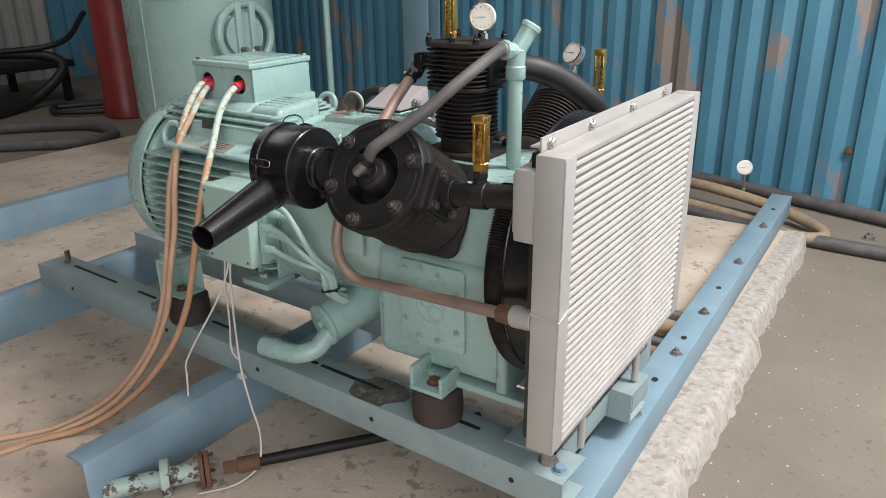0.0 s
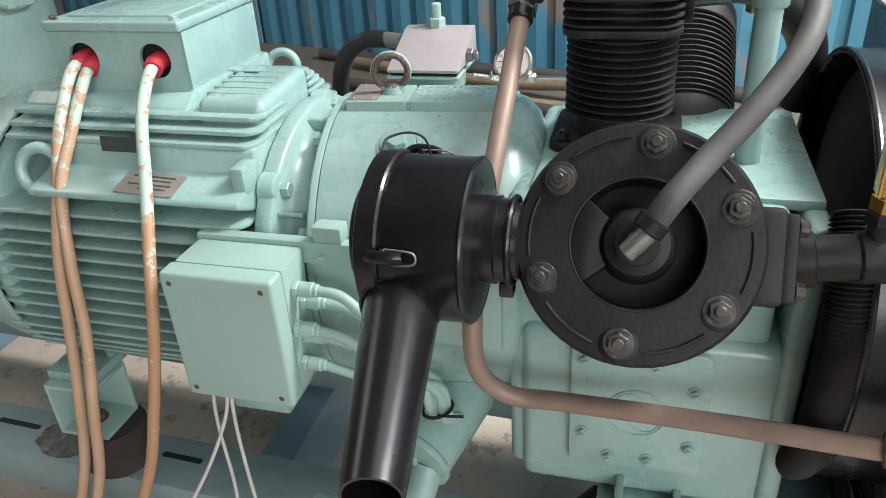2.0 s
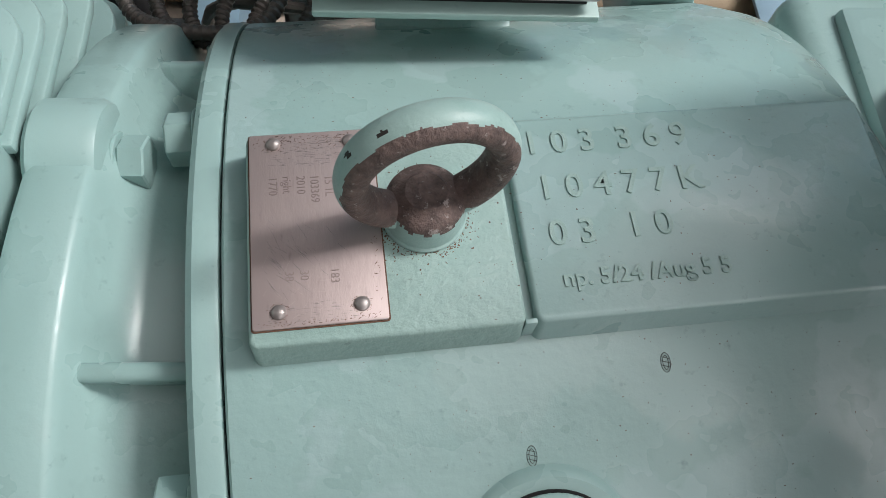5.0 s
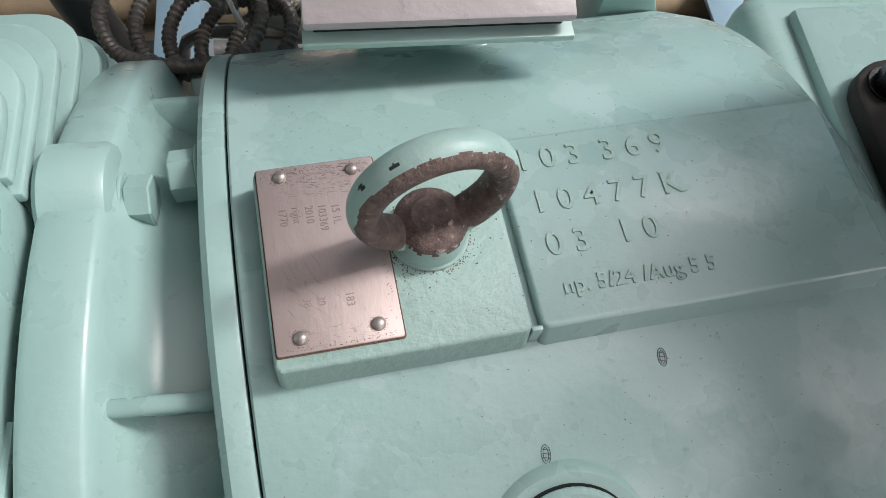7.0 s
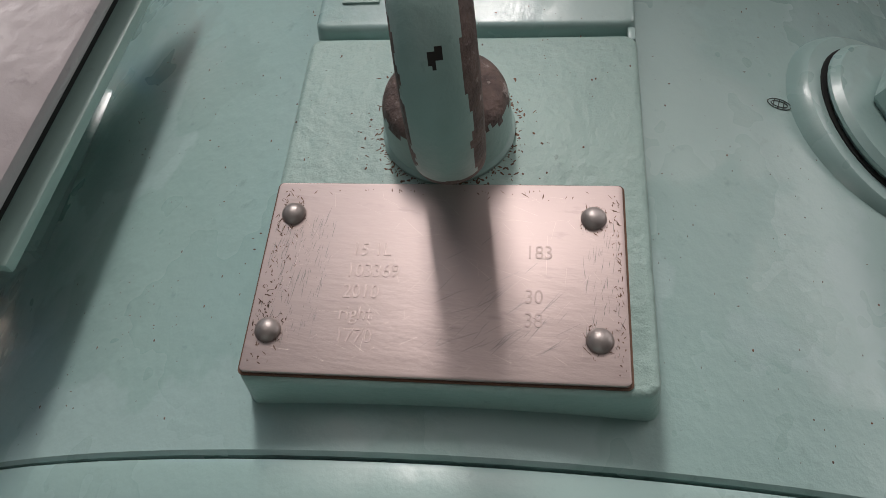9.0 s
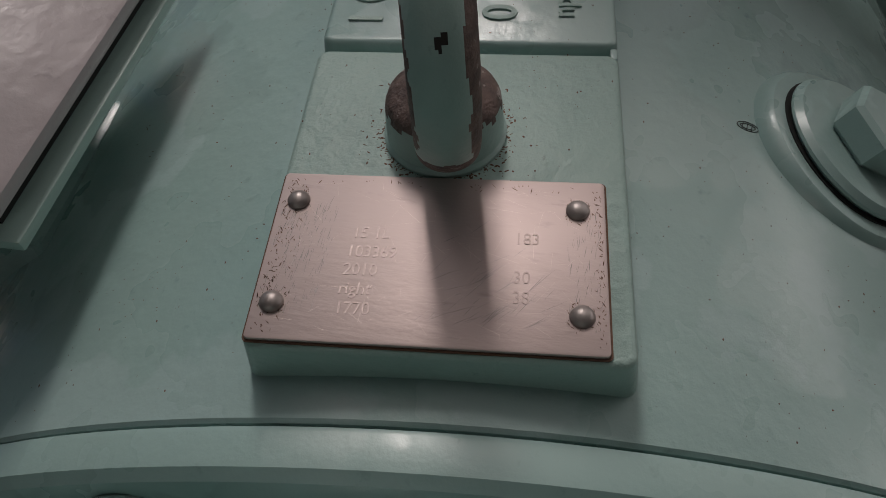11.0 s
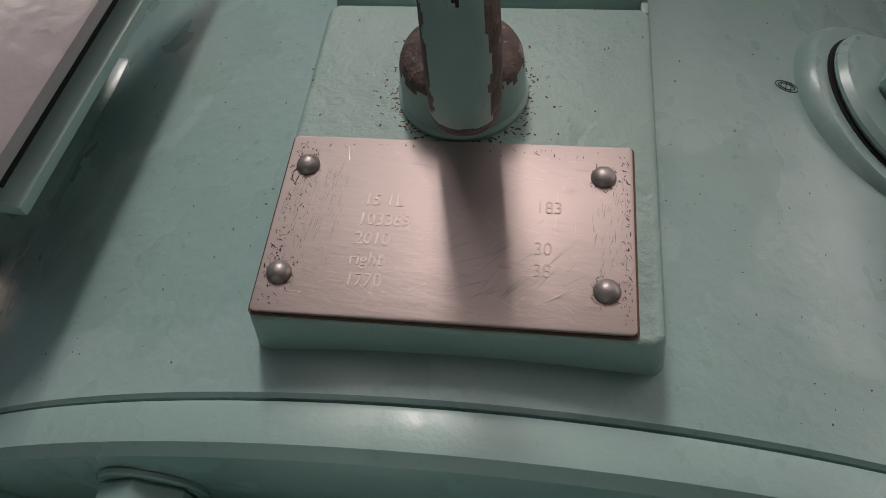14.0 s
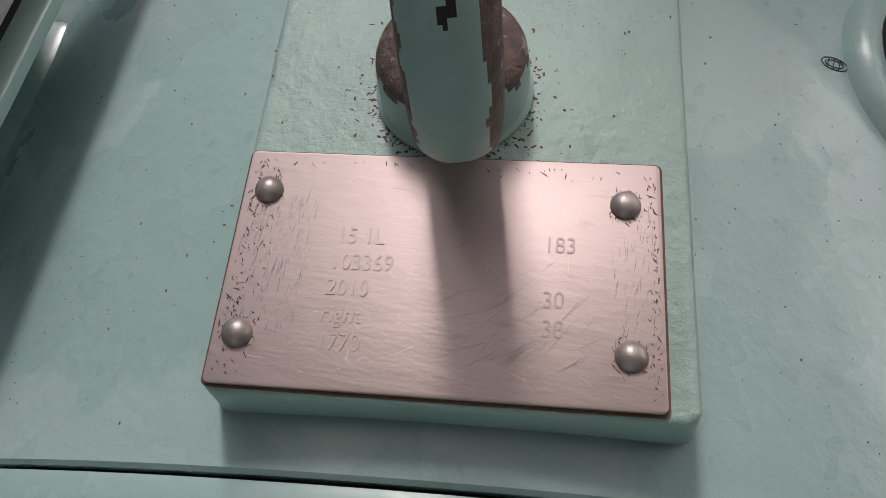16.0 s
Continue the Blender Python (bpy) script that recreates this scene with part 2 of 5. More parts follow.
LETTER = material("sign_white", (0.7, 0.7, 0.68), (0.6, 0.6, 0.58), 20, 120, 0.5, bump=0.05)
SIGN = material("black_sign", (0.02, 0.02, 0.022), (0.015, 0.015, 0.016), 20, 120, 0.4, bump=0.05)

# ---- mesh helpers ----


def part(name, bm, mat, parent=None, label="", sharp=35):
    """Links a bmesh as one mesh object under a thing or a part."""
    me = bpy.data.meshes.new(name)
    bm.normal_update()
    bm.to_mesh(me)
    bm.free()
    for p in me.polygons:
        p.use_smooth = True
    me.set_sharp_from_angle(angle=radians(sharp))
    me.materials.append(mat)
    ob = new(name, me)
    if parent is not None:
        ob.parent = parent
    if label:
        ob["label"] = label
    return ob


def again(ob, m, parent=None):
    """Another object on the same mesh, at the pose m."""
    o = new(ob.name.split(".")[0], ob.data)
    o.parent = parent if parent is not None else ob.parent
    o.matrix_basis = m
    return o


def thing(name, label, category, group="", at=(0, 0, 0)):
    ob = new(name)
    ob.empty_display_size = 0.05
    return tagged(ob, label, category, group)


def structure(ob, label, category):
    return tagged(ob, label, category, kind="structure")


def box(x0, x1, y0, y1, z0, z1, bevel=0.003, seg=2):
    bm = bmesh.new()
    bmesh.ops.create_cube(bm, size=1)
    for v in bm.verts:
        v.co = Vector(((x0 + x1) / 2 + v.co.x * (x1 - x0), (y0 + y1) / 2 + v.co.y * (y1 - y0), (z0 + z1) / 2 + v.co.z * (z1 - z0)))
    if bevel:
        bmesh.ops.bevel(bm, geom=bm.edges[:], offset=bevel, segments=seg, profile=0.5, affect="EDGES")
    return bm


def frame_of(p, axis):
    q = Vector(axis).normalized().to_track_quat("Z", "X").to_matrix().to_4x4()
    return Matrix.Translation(p) @ q


def lathe(profile, p, axis, seg=32):
    """Turns (radius, height) pairs about an axis from p; the ends are closed."""
    bm = bmesh.new()
    rings = [[bm.verts.new((r * math.cos(a), r * math.sin(a), h)) for a in (2 * math.pi * i / seg for i in range(seg))] for r, h in profile]
    for a, b in zip(rings, rings[1:]):
        for i in range(seg):
            bm.faces.new((a[i], a[(i + 1) % seg], b[(i + 1) % seg], b[i]))
    bm.faces.new(rings[0][::-1])
    bm.faces.new(rings[-1])
    bm.transform(frame_of(p, axis))
    return bm


def rod(p0, p1, r0, r1=None, seg=20, bevel=0.002):
    p0, p1 = Vector(p0), Vector(p1)
    h, r1 = (p1 - p0).length, r0 if r1 is None else r1
    b = min(bevel, h * 0.4, min(r0, r1) * 0.5)
    return lathe([(r0 - b, 0), (r0, b), (r1, h - b), (r1 - b, h)], p0, p1 - p0, seg)


def shell(p0, p1, r0, r1, wall, seg=28):
    """An open-ended pipe with a wall."""
    p0, p1 = Vector(p0), Vector(p1)
    h = (p1 - p0).length
    bm = bmesh.new()
    prof = [(r0, 0), (r1, h), (r1 - wall, h), (r0 - wall, 0)]
    rings = [[bm.verts.new((r * math.cos(a), r * math.sin(a), z)) for a in (2 * math.pi * i / seg for i in range(seg))] for r, z in prof]
    for k in range(4):
        a, b = rings[k], rings[(k + 1) % 4]
        for i in range(seg):
            bm.faces.new((a[i], a[(i + 1) % seg], b[(i + 1) % seg], b[i]))
    bm.transform(frame_of(p0, p1 - p0))
    return bm


def smooth_line(points, steps=8):
    """A Catmull-Rom line through points."""
    pts = [Vector(p) for p in points]
    pts = [2 * pts[0] - pts[1]] + pts + [2 * pts[-1] - pts[-2]]
    out = []
    for a, b, c, d in zip(pts, pts[1:], pts[2:], pts[3:]):
        for i in range(steps):
            t = i / steps
            out.append(0.5 * (2 * b + (c - a) * t + (2 * a - 5 * b + 4 * c - d) * t * t + (3 * b - a - 3 * c + d) * t ** 3))
    return out + [pts[-2]]


def tube(points, r, seg=12, steps=8, ripple=0.0):
    """A round tube along a smooth line; ripple gives it ribs."""
    line = smooth_line(points, steps) if steps > 1 else [Vector(p) for p in points]
    bm, rings, side = bmesh.new(), [], Vector((0.31, 0.12, 0.94))
    for i, p in enumerate(line):
        way = (line[min(i + 1, len(line) - 1)] - line[max(i - 1, 0)]).normalized()
        u = (side - way * side.dot(way)).normalized()
        v, side = way.cross(u), u
        rr = r * (1 + (ripple if i % 2 else -ripple))
        rings.append([bm.verts.new(p + rr * (math.cos(a) * u + math.sin(a) * v)) for a in (2 * math.pi * k / seg for k in range(seg))])
    for a, b in zip(rings, rings[1:]):
        for k in range(seg):
            bm.faces.new((a[k], a[(k + 1) % seg], b[(k + 1) % seg], b[k]))
    bm.faces.new(rings[0][::-1])
    bm.faces.new(rings[-1])
    bmesh.ops.recalc_face_normals(bm, faces=bm.faces[:])
    return bm


def ring(p, axis, major, minor, seg=40, sub=14):
    bm = bmesh.new()
    rows = []
    for i in range(seg):
        a = 2 * math.pi * i / seg
        rows.append([bm.verts.new(((major + minor * math.cos(b)) * math.cos(a), (major + minor * math.cos(b)) * math.sin(a), minor * math.sin(b)))
                     for b in (2 * math.pi * k / sub for k in range(sub))])
    for i in range(seg):
        a, b = rows[i], rows[(i + 1) % seg]
        for k in range(sub):
            bm.faces.new((a[k], b[k], b[(k + 1) % sub], a[(k + 1) % sub]))
    bm.transform(frame_of(p, axis))
    return bm


def prism(outline, depth, m, bevel=0.002):
    """An outline in the plane of m, pushed along its z by depth."""
    bm = bmesh.new()
    bottom = [bm.verts.new((x, y, 0)) for x, y in outline]
    face = bm.faces.new(bottom)
    more = bmesh.ops.extrude_face_region(bm, geom=[face])
    bmesh.ops.translate(bm, verts=[v for v in more["geom"] if isinstance(v, bmesh.types.BMVert)], vec=(0, 0, depth))
    bmesh.ops.recalc_face_normals(bm, faces=bm.faces[:])
    if bevel:
        bmesh.ops.bevel(bm, geom=bm.edges[:], offset=bevel, segments=2, profile=0.5, affect="EDGES")
    bm.transform(m)
    return bm


def merged(*bms):
    out = bms[0]
    for b in bms[1:]:
        me = bpy.data.meshes.new("scratch")
        b.to_mesh(me)
        b.free()
        out.from_mesh(me)
        bpy.data.meshes.remove(me)
    return out


def hex_bolt(p, axis, r=0.008, h=0.007, washer=1.35, stud=0.0):
    """A hexagon head on a washer, with a stud end where it has one."""
    p, axis = Vector(p), Vector(axis).normalized()
    bms = [rod(p, p + axis * 0.002, r * washer, seg=20, bevel=0.0005), rod(p + axis * 0.002, p + axis * (0.002 + h), r, seg=6, bevel=0.001)]
    if stud:
        bms.append(rod(p + axis * (0.002 + h), p + axis * (0.002 + h + stud), r * 0.5, seg=10, bevel=0.001))
    return merged(*bms)


def rounded(w, h, r, n=5):
    """A rounded rectangle, w by h, about the origin."""
    out = []
    for cx, cy, a0 in ((w / 2 - r, h / 2 - r, 0), (-w / 2 + r, h / 2 - r, 90), (-w / 2 + r, -h / 2 + r, 180), (w / 2 - r, -h / 2 + r, 270)):
        out += [(cx + r * math.cos(radians(a0 + 90 * k / n)), cy + r * math.sin(radians(a0 + 90 * k / n))) for k in range(n + 1)]
    return out


def letters(text, size, depth, bold):
    cu = bpy.data.curves.new("writing", "FONT")
    cu.body, cu.size, cu.extrude, cu.offset, cu.resolution_u = text, size, depth, bold, 3
    cu.align_x = "LEFT"
    tmp = bpy.data.objects.new("writing", cu)
    me = bpy.data.meshes.new_from_object(tmp)
    bpy.data.objects.remove(tmp)
    return me


def written(text, size, m, mat, parent, name="writing", depth=0.0004, bold=0.0):
    """Raised or cut characters in the built-in font, each a mesh of its own."""
    for i, ch in enumerate(text):
        if ch == " ":
            continue
        me = letters(ch, size, depth, bold)
        reach = max(v.co.x for v in letters(text[:i + 1], size, depth, bold).vertices)
        shift = reach - max(v.co.x for v in me.vertices)
        me.transform(m @ Matrix.Translation((shift, 0, 0)))
        me.materials.clear()
        me.materials.append(mat)
        ob = new(name, me)
        ob.parent = parent


AX = 0.86            # height of the crank and motor shaft
FACE_FRONT = Matrix(((1, 0, 0, 0), (0, 0, -1, 0), (0, 1, 0, 0), (0, 0, 0, 1)))  # outline (x, y) to (x, z), depth towards the front

# ---- the shed ----
WALL_A, WALL_B = Vector((9.0, 1.72, 0)), Vector((-9.6, 6.75, 0))


def sheet_wall(name, a, b, z0, z1, mat, label, pitch=0.23, depth=0.04, back=0.06):
    """A corrugated sheet wall with trapezoid ribs and a flat back, from a to b."""
    a, b = Vector(a), Vector(b)
    way = (b - a).normalized()
    out = Vector((-way.y, way.x, 0))
    n = int((b - a).length / pitch)
    line = []
    for i in range(n):
        s = i * pitch
        for u, d in ((0, 0), (0.42, 0), (0.52, 1), (0.88, 1), (0.98, 0)):
            line.append(a + way * (s + u * pitch) + out * d * depth)
        line.insert(-3, a + way * (s + 0.21 * pitch) + out * 0.006)
    line.append(a + way * n * pitch)
    bm = bmesh.new()
    lo = [bm.verts.new((p.x, p.y, z0)) for p in line]
    hi = [bm.verts.new((p.x, p.y, z1)) for p in line]
    far = -out * back
    ends = [bm.verts.new((p.x + far.x, p.y + far.y, z)) for p in (line[0], line[-1]) for z in (z0, z1)]
    for i in range(len(line) - 1):
        bm.faces.new((lo[i], lo[i + 1], hi[i + 1], hi[i]))
    bm.faces.new((ends[0], ends[1], ends[3], ends[2]))
    bm.faces.new((lo[0], hi[0], ends[1], ends[0]))
    bm.faces.new((lo[-1], ends[2], ends[3], hi[-1]))
    bmesh.ops.recalc_face_normals(bm, faces=bm.faces[:])
    return structure(part(name, bm, mat, sharp=20), label, "wall")


sheet_wall("wall_north", WALL_A, WALL_B, 0.0, 4.6, WALL_BLUE, "weathered blue corrugated sheet wall with rust stains")
sheet_wall("wall_west", (-9.6, 6.75, 0), (-9.6, -7.5, 0), 0.0, 4.6, WALL_GREY, "grey corrugated sheet wall of the shed")
# unseen walls, lintel and roof, added to bound where the daylight enters
structure(part("wall_south", box(-9.6, 1.4, -7.6, -7.5, 0, 4.6, 0), WALL_GREY), "unseen grey sheet wall added to bound the front light", "wall")
structure(part("wall_east", box(7.0, 7.1, -7.5, -6.7, 0, 4.6, 0), WALL_GREY), "unseen grey sheet wall added beside the doorway light", "wall")
structure(part("lintel_east", box(7.0, 7.1, -6.7, 2.4, 4.3, 4.6, 0), WALL_GREY), "unseen grey lintel added over the doorway light", "lintel")
structure(part("ceiling", box(-9.7, 9.2, -7.7, 7.0, 4.6, 4.68, 0), CEIL), "unseen dull grey roof added to close the shed from above", "ceiling")
bm = bmesh.new()
bmesh.ops.create_grid(bm, x_segments=2, y_segments=2, size=60)
structure(part("floor", bm, FLOOR), "pale dusty concrete floor", "floor")

bm = box(-4.6, 1.06, -3.2, 2.76, 0.0, 0.094, 0.004)
structure(part("foundation_slab", bm, SLAB), "raised dusty concrete machine foundation", "foundation")


def chipped_edge():
    """The whitewashed, broken rim of the foundation."""
    bm = bmesh.new()
    nx, ny = 8, 190
    grid = [[None] * (ny + 1) for _ in range(nx + 1)]
    for i in range(nx + 1):
        for j in range(ny + 1):
            y = -1.4 + 4.16 * j / ny
            wide = 0.135 + 0.018 * noise.noise(Vector((y * 5, 1.3, 0))) + 0.012 * noise.noise(Vector((y * 23, 4.3, 0))) + (0.05 if y < 1.33 else 0)
            u = i / nx
            z = 0.102 if u < 0.8 else 0.102 * max(0.0, (1 - u) / 0.2) ** 0.7
            z += 0.006 * noise.noise(Vector((u * 9, y * 31, 2.0))) * (1 if 0 < i < nx else 0)
            grid[i][j] = bm.verts.new((1.055 + u * wide, y, max(0.001, z) if i < nx else 0.0))
    for i in range(nx):
        for j in range(ny):
            bm.faces.new((grid[i][j], grid[i + 1][j], grid[i + 1][j + 1], grid[i][j + 1]))
    return bm


structure(part("foundation_edge", chipped_edge(), EDGE, sharp=80), "chipped whitewashed rim of the concrete foundation", "foundation")

# posts of the shed
wall_way = (WALL_A - WALL_B).normalized()


def post(name, px, py, w, mat):
    m = Matrix.Translation((px, py, 0)) @ Matrix.Rotation(math.atan2(wall_way.y, wall_way.x), 4, "Z")
    bm = merged(box(-w / 2, w / 2, -0.10, -0.085, 0, 4.6, 0.001), box(-w / 2, w / 2, 0.06, 0.075, 0, 4.6, 0.001), box(-0.01, 0.01, -0.085, 0.06, 0, 4.6, 0.001))
    bm.transform(m)
    return structure(part(name, bm, mat), "pale blue painted steel post of the shed", "post")


post("post_1", -3.0, 4.86, 0.40, POST_BLUE)
bm = merged(box(-9.5, -9.42, 4.55, 5.5, 0, 4.6, 0.003), box(-9.42, -9.36, 4.75, 5.3, 0, 4.6, 0.003))
structure(part("post_2", bm, WALL_BLUE), "dark blue painted steel post", "post")

# ---- base frame ----


def channel(x0, x1, y0, y1, z0, z1, wall, along="y", web="low"):
    """A C-section lying along an axis: web on one side, two flanges."""
    if along == "y":
        w = box(x1 - wall, x1, y0, y1, z0, z1, 0.002) if web == "high" else box(x0, x0 + wall, y0, y1, z0, z1, 0.002)
        return merged(w, box(x0 + 0.0005, x1 - 0.0005, y0 + 0.001, y1 - 0.001, z1 - wall, z1 + 0.0005, 0.002), box(x0 + 0.0005, x1 - 0.0005, y0 + 0.001, y1 - 0.001, z0 - 0.0005, z0 + wall, 0.002))
    w = box(x0, x1, y0, y0 + wall, z0, z1, 0.002) if web == "low" else box(x0, x1, y1 - wall, y1, z0, z1, 0.002)
    return merged(w, box(x0 + 0.001, x1 - 0.001, y0 + 0.0005, y1 - 0.0005, z1 - wall, z1 + 0.0005, 0.002), box(x0 + 0.001, x1 - 0.001, y0 + 0.0005, y1 - 0.0005, z0 - 0.0005, z0 + wall, 0.002))


def beam(x, y0, y1, label):
    b = tagged(part("floor_beam", channel(x - 0.085, x, y0, y1, 0.094, 0.285, 0.008, web="high"), BLUE_STEEL), label, "steel beam", "beams under the machine")
    return b


beam(-0.145, -0.89, 1.6, "dusty blue painted steel channel beam on the foundation")
beam(-1.465, -1.15, 1.6, "dusty blue painted steel channel beam on the foundation")
beam(-2.73, -0.9, 1.6, "dusty blue painted steel channel beam on the foundation")

PATCH = material("oil_stained_bare_steel", (0.20, 0.19, 0.175), (0.05, 0.045, 0.04), 40, 120, 0.6, bump=0.4, spots=(0.26, 0.25, 0.22), spot_size=30, spot_cut=0.58)
RAIL_TURN = Matrix.Rotation(radians(-2.5), 4, "Z")


def rail(y, label):
    root = thing("base_rail", label, "steel rail", "rails of the base frame")
    root.matrix_world = Matrix.Translation((0, y, 0)) @ RAIL_TURN
    part("web", box(-1.47, 1.075, -0.068, -0.061, 0.286, 0.385, 0.002), RAIL_PAINT, root)
    part("flange", box(-1.469, 1.074, -0.0675, 0.0675, 0.378, 0.3855, 0.002), RAIL_PAINT, root)
    part("flange", box(-1.469, 1.074, -0.0675, 0.0675, 0.2855, 0.293, 0.002), RAIL_PAINT, root)
    for x, w in ((-1.15, 0.32), (-0.78, 0.12), (-0.33, 0.1), (0.12, 0.07), (0.30, 0.26), (0.72, 0.12)):
        part("slot", prism(rounded(w, 0.014, 0.006), 0.0015, Matrix.Translation((x, 0.012, 0.3853)), 0), DARK, root)
    for x in (-1.2, -0.55, -0.05, 0.45, 0.93):
        part("hole", rod((x, -0.0695, 0.335), (x, -0.068, 0.335), 0.008, seg=14, bevel=0.0002), DARK, root)
    for x, r in ((-0.62, 0.06), (0.42, 0.075)):
        bm = prism([(r * (1 + 0.3 * noise.noise(Vector((math.cos(k * 0.33) * 2, math.sin(k * 0.33) * 2, x)))) * math.cos(k * 0.33) * 1.25,
                     min(0.066, max(-0.066, r * math.sin(k * 0.33)))) for k in range(19)], 0.0012, Matrix.Translation((x, 0, 0.3856)), 0)
        part("worn_patch", bm, PATCH, root)
    return root


rail(-0.245, "long grey-green steel channel rail with slots and worn paint")
rail(0.235, "long grey-green steel channel rail with slots and worn paint")
stud = thing("threaded_stud", "pair of rusty threaded studs standing on the rail", "stud")
part("rod", merged(rod((-1.37, -0.17, 0.385), (-1.37, -0.17, 0.44), 0.006), rod((-1.385, -0.15, 0.385), (-1.385, -0.15, 0.435), 0.006)), RUST, stud)
part("nut", rod((-1.37, -0.17, 0.385), (-1.37, -0.17, 0.397), 0.012, seg=6), RUST, stud)

cross = thing("cross_member", "grey-green steel channel under the cooler at the end of the frame", "steel beam")
part("channel", channel(0.86, 1.0, -0.28, 0.5, 0.300, 0.392, 0.007, web="high"), RAIL_PAINT, cross)
part("stub", box(0.98, 1.06, 0.17, 0.31, 0.286, 0.36, 0.003), RAIL_PAINT, cross)
for y in (0.0, 0.09, 0.4):
    part("slot", prism(rounded(0.05, 0.012, 0.005), 0.0015, Matrix.Translation((0.95, y, 0.3925)), 0), DARK, cross)

angle = thing("angle_iron", "long pale blue steel angle bolted to the foundation edge", "steel angle")
A_TURN = Matrix.Translation((1.055, 0.28, 0)) @ Matrix.Rotation(radians(1.3), 4, "Z")
bm = merged(box(-0.095, 0.02, -0.66, 2.78, 0.212, 0.222, 0.002), box(0.012, 0.0205, -0.66, 2.78, 0.10, 0.2195, 0.002))
bm.transform(A_TURN)
part("angle_bar", bm, BLUE_STEEL, angle)
for y in (0.0, 0.46, 0.86, 1.5, 2.1):
    bm = hex_bolt((-0.02, y, 0.222), (0, 0, 1), 0.016, 0.012, 1.5, stud=0.012)
    bm.transform(A_TURN)
    part("bolt", bm, STEEL_DULL, angle)
for y in (0.24, 0.6, 1.15, 2.45):
    bm = prism(rounded(0.022, 0.03, 0.01), 0.001, Matrix.Translation((-0.03, y, 0.2222)), 0)
    bm.transform(A_TURN)
    part("hole", bm, DARK, angle)
foot = thing("levelling_bolt", "grey steel bolt with nuts on the end of the rail", "bolt")
part("bolt", merged(hex_bolt((1.0, -0.29, 0.3853), (0, 0, 1), 0.016, 0.014, 1.7, stud=0.02)), STEEL_DULL, foot)
corner = thing("corner_bolt", "blue-painted hexagon bolt on the frame corner", "bolt")
part("bolt", hex_bolt((1.042, -0.31, 0.3853), (0, 0, 1), 0.015, 0.012, 1.5), BLUE_STEEL, corner)

# rubber mounts
first = tagged(part("rubber_mount", lathe([(0.066, 0), (0.071, 0.006), (0.073, 0.05), (0.071, 0.094), (0.064, 0.1)], (0, 0, 0), (0, 0, 1), 36), RUBBER),
               "round brown rubber vibration mount under the machine", "vibration mount", "rubber mounts")
first.matrix_world = pose(0.645, -0.275, 0.3855)
for x, y in ((-0.462, -0.243), (0.645, 0.25), (-0.462, 0.24)):
    copy_thing(first, pose(x, y, 0.3855))

# ---- electric motor ----
motor = thing("electric_motor", "mint-green finned electric motor on a bracket over rubber mounts", "electric motor")
part("fan_cover", lathe([(0.10, -0.712), (0.20, -0.706), (0.250, -0.690), (0.276, -0.660), (0.286, -0.62), (0.289, -0.574), (0.287, -0.571), (0.281, -0.572), (0.279, -0.60)], (0, 0, AX), (1, 0, 0), 64), MINT, motor)
part("end_ring", lathe([(0.20, -0.590), (0.262, -0.588), (0.268, -0.584), (0.268, -0.562), (0.262, -0.558), (0.20, -0.556)], (0, 0, AX), (1, 0, 0), 64), MINT, motor)
part("stator_body", lathe([(0.205, -0.58), (0.205, -0.053), (0.21, -0.048)], (0, 0, AX), (1, 0, 0), 48), MINT, motor)
# near-black disc painted in for the shade behind the fan cover's rim
part("shadow_gap", lathe([(0.280, -0.606), (0.280, -0.600)], (0, 0, AX), (1, 0, 0), 48), DARK, motor)


def side_fin(z, reach, x0, x1, front, t=0.007):
    """A cooling fin whose far corners are rounded off."""
    r, inner = 0.028, 0.05
    s = -1 if front else 1
    n = 5
    outline = [(x0, s * inner), (x0, s * (reach - 0.004))]
    outline += [(x1 - r + r * math.sin(radians(90 * k / n)), s * (reach - r + r * math.cos(radians(90 * k / n)))) for k in range(n + 1)]
    outline += [(x1, s * inner)]
    return prism(outline, t, Matrix.Translation((0, 0, z - t / 2)), 0.0018)


for k in range(13):
    z = 0.665 + k * 0.0275
    reach = min(0.276, math.sqrt(max(0.0004, 0.296 ** 2 - (z - AX) ** 2)))
    part("cooling_fin", side_fin(z, reach, -0.588, -0.031, True), MINT, motor)
    part("cooling_fin", side_fin(z, reach, -0.588, -0.048, False), MINT, motor)
# ledges that step back towards the top
for z, reach in ((1.108, 0.190), (1.126, 0.173), (1.144, 0.152)):
    part("cooling_fin", side_fin(z, reach, -0.535, -0.031, True, 0.008), MINT, motor)
for z, reach in ((1.052, 0.215), (1.085, 0.20), (1.11, 0.17), (1.128, 0.145), (1.143, 0.124), (1.156, 0.104), (1.167, 0.084)):
    part("cooling_fin", side_fin(z, reach, -0.545, -0.031, False, 0.008), MINT, motor)
# sloping shelf with the nameplates
shelf = prism([(-0.268, 1.033), (-0.266, 1.043), (-0.197, 1.0625), (-0.188, 1.104), (-0.10, 1.115), (-0.10, 0.98), (-0.2, 1.0)], 0.411, Matrix(((0, 0, 1, -0.442), (1, 0, 0, 0), (0, 1, 0, 0), (0, 0, 0, 1))), 0.005)
part("nameplate_shelf", shelf, MINT, motor)
NP = Matrix(((1, 0, 0, 0), (0, 0.9624, -0.2717, 0), (0, 0.2717, 0.9624, 0), (0, 0, 0, 1))) @ Matrix.Rotation(radians(-3), 4, "Z")
def on_shelf(x, s):
    """A place on the sloping shelf: x, and s up the slope from its lower edge."""
    return Matrix.Translation((x, -0.266 + 0.9624 * s - 0.0004, 1.0435 + 0.2717 * s + 0.0006)) @ NP
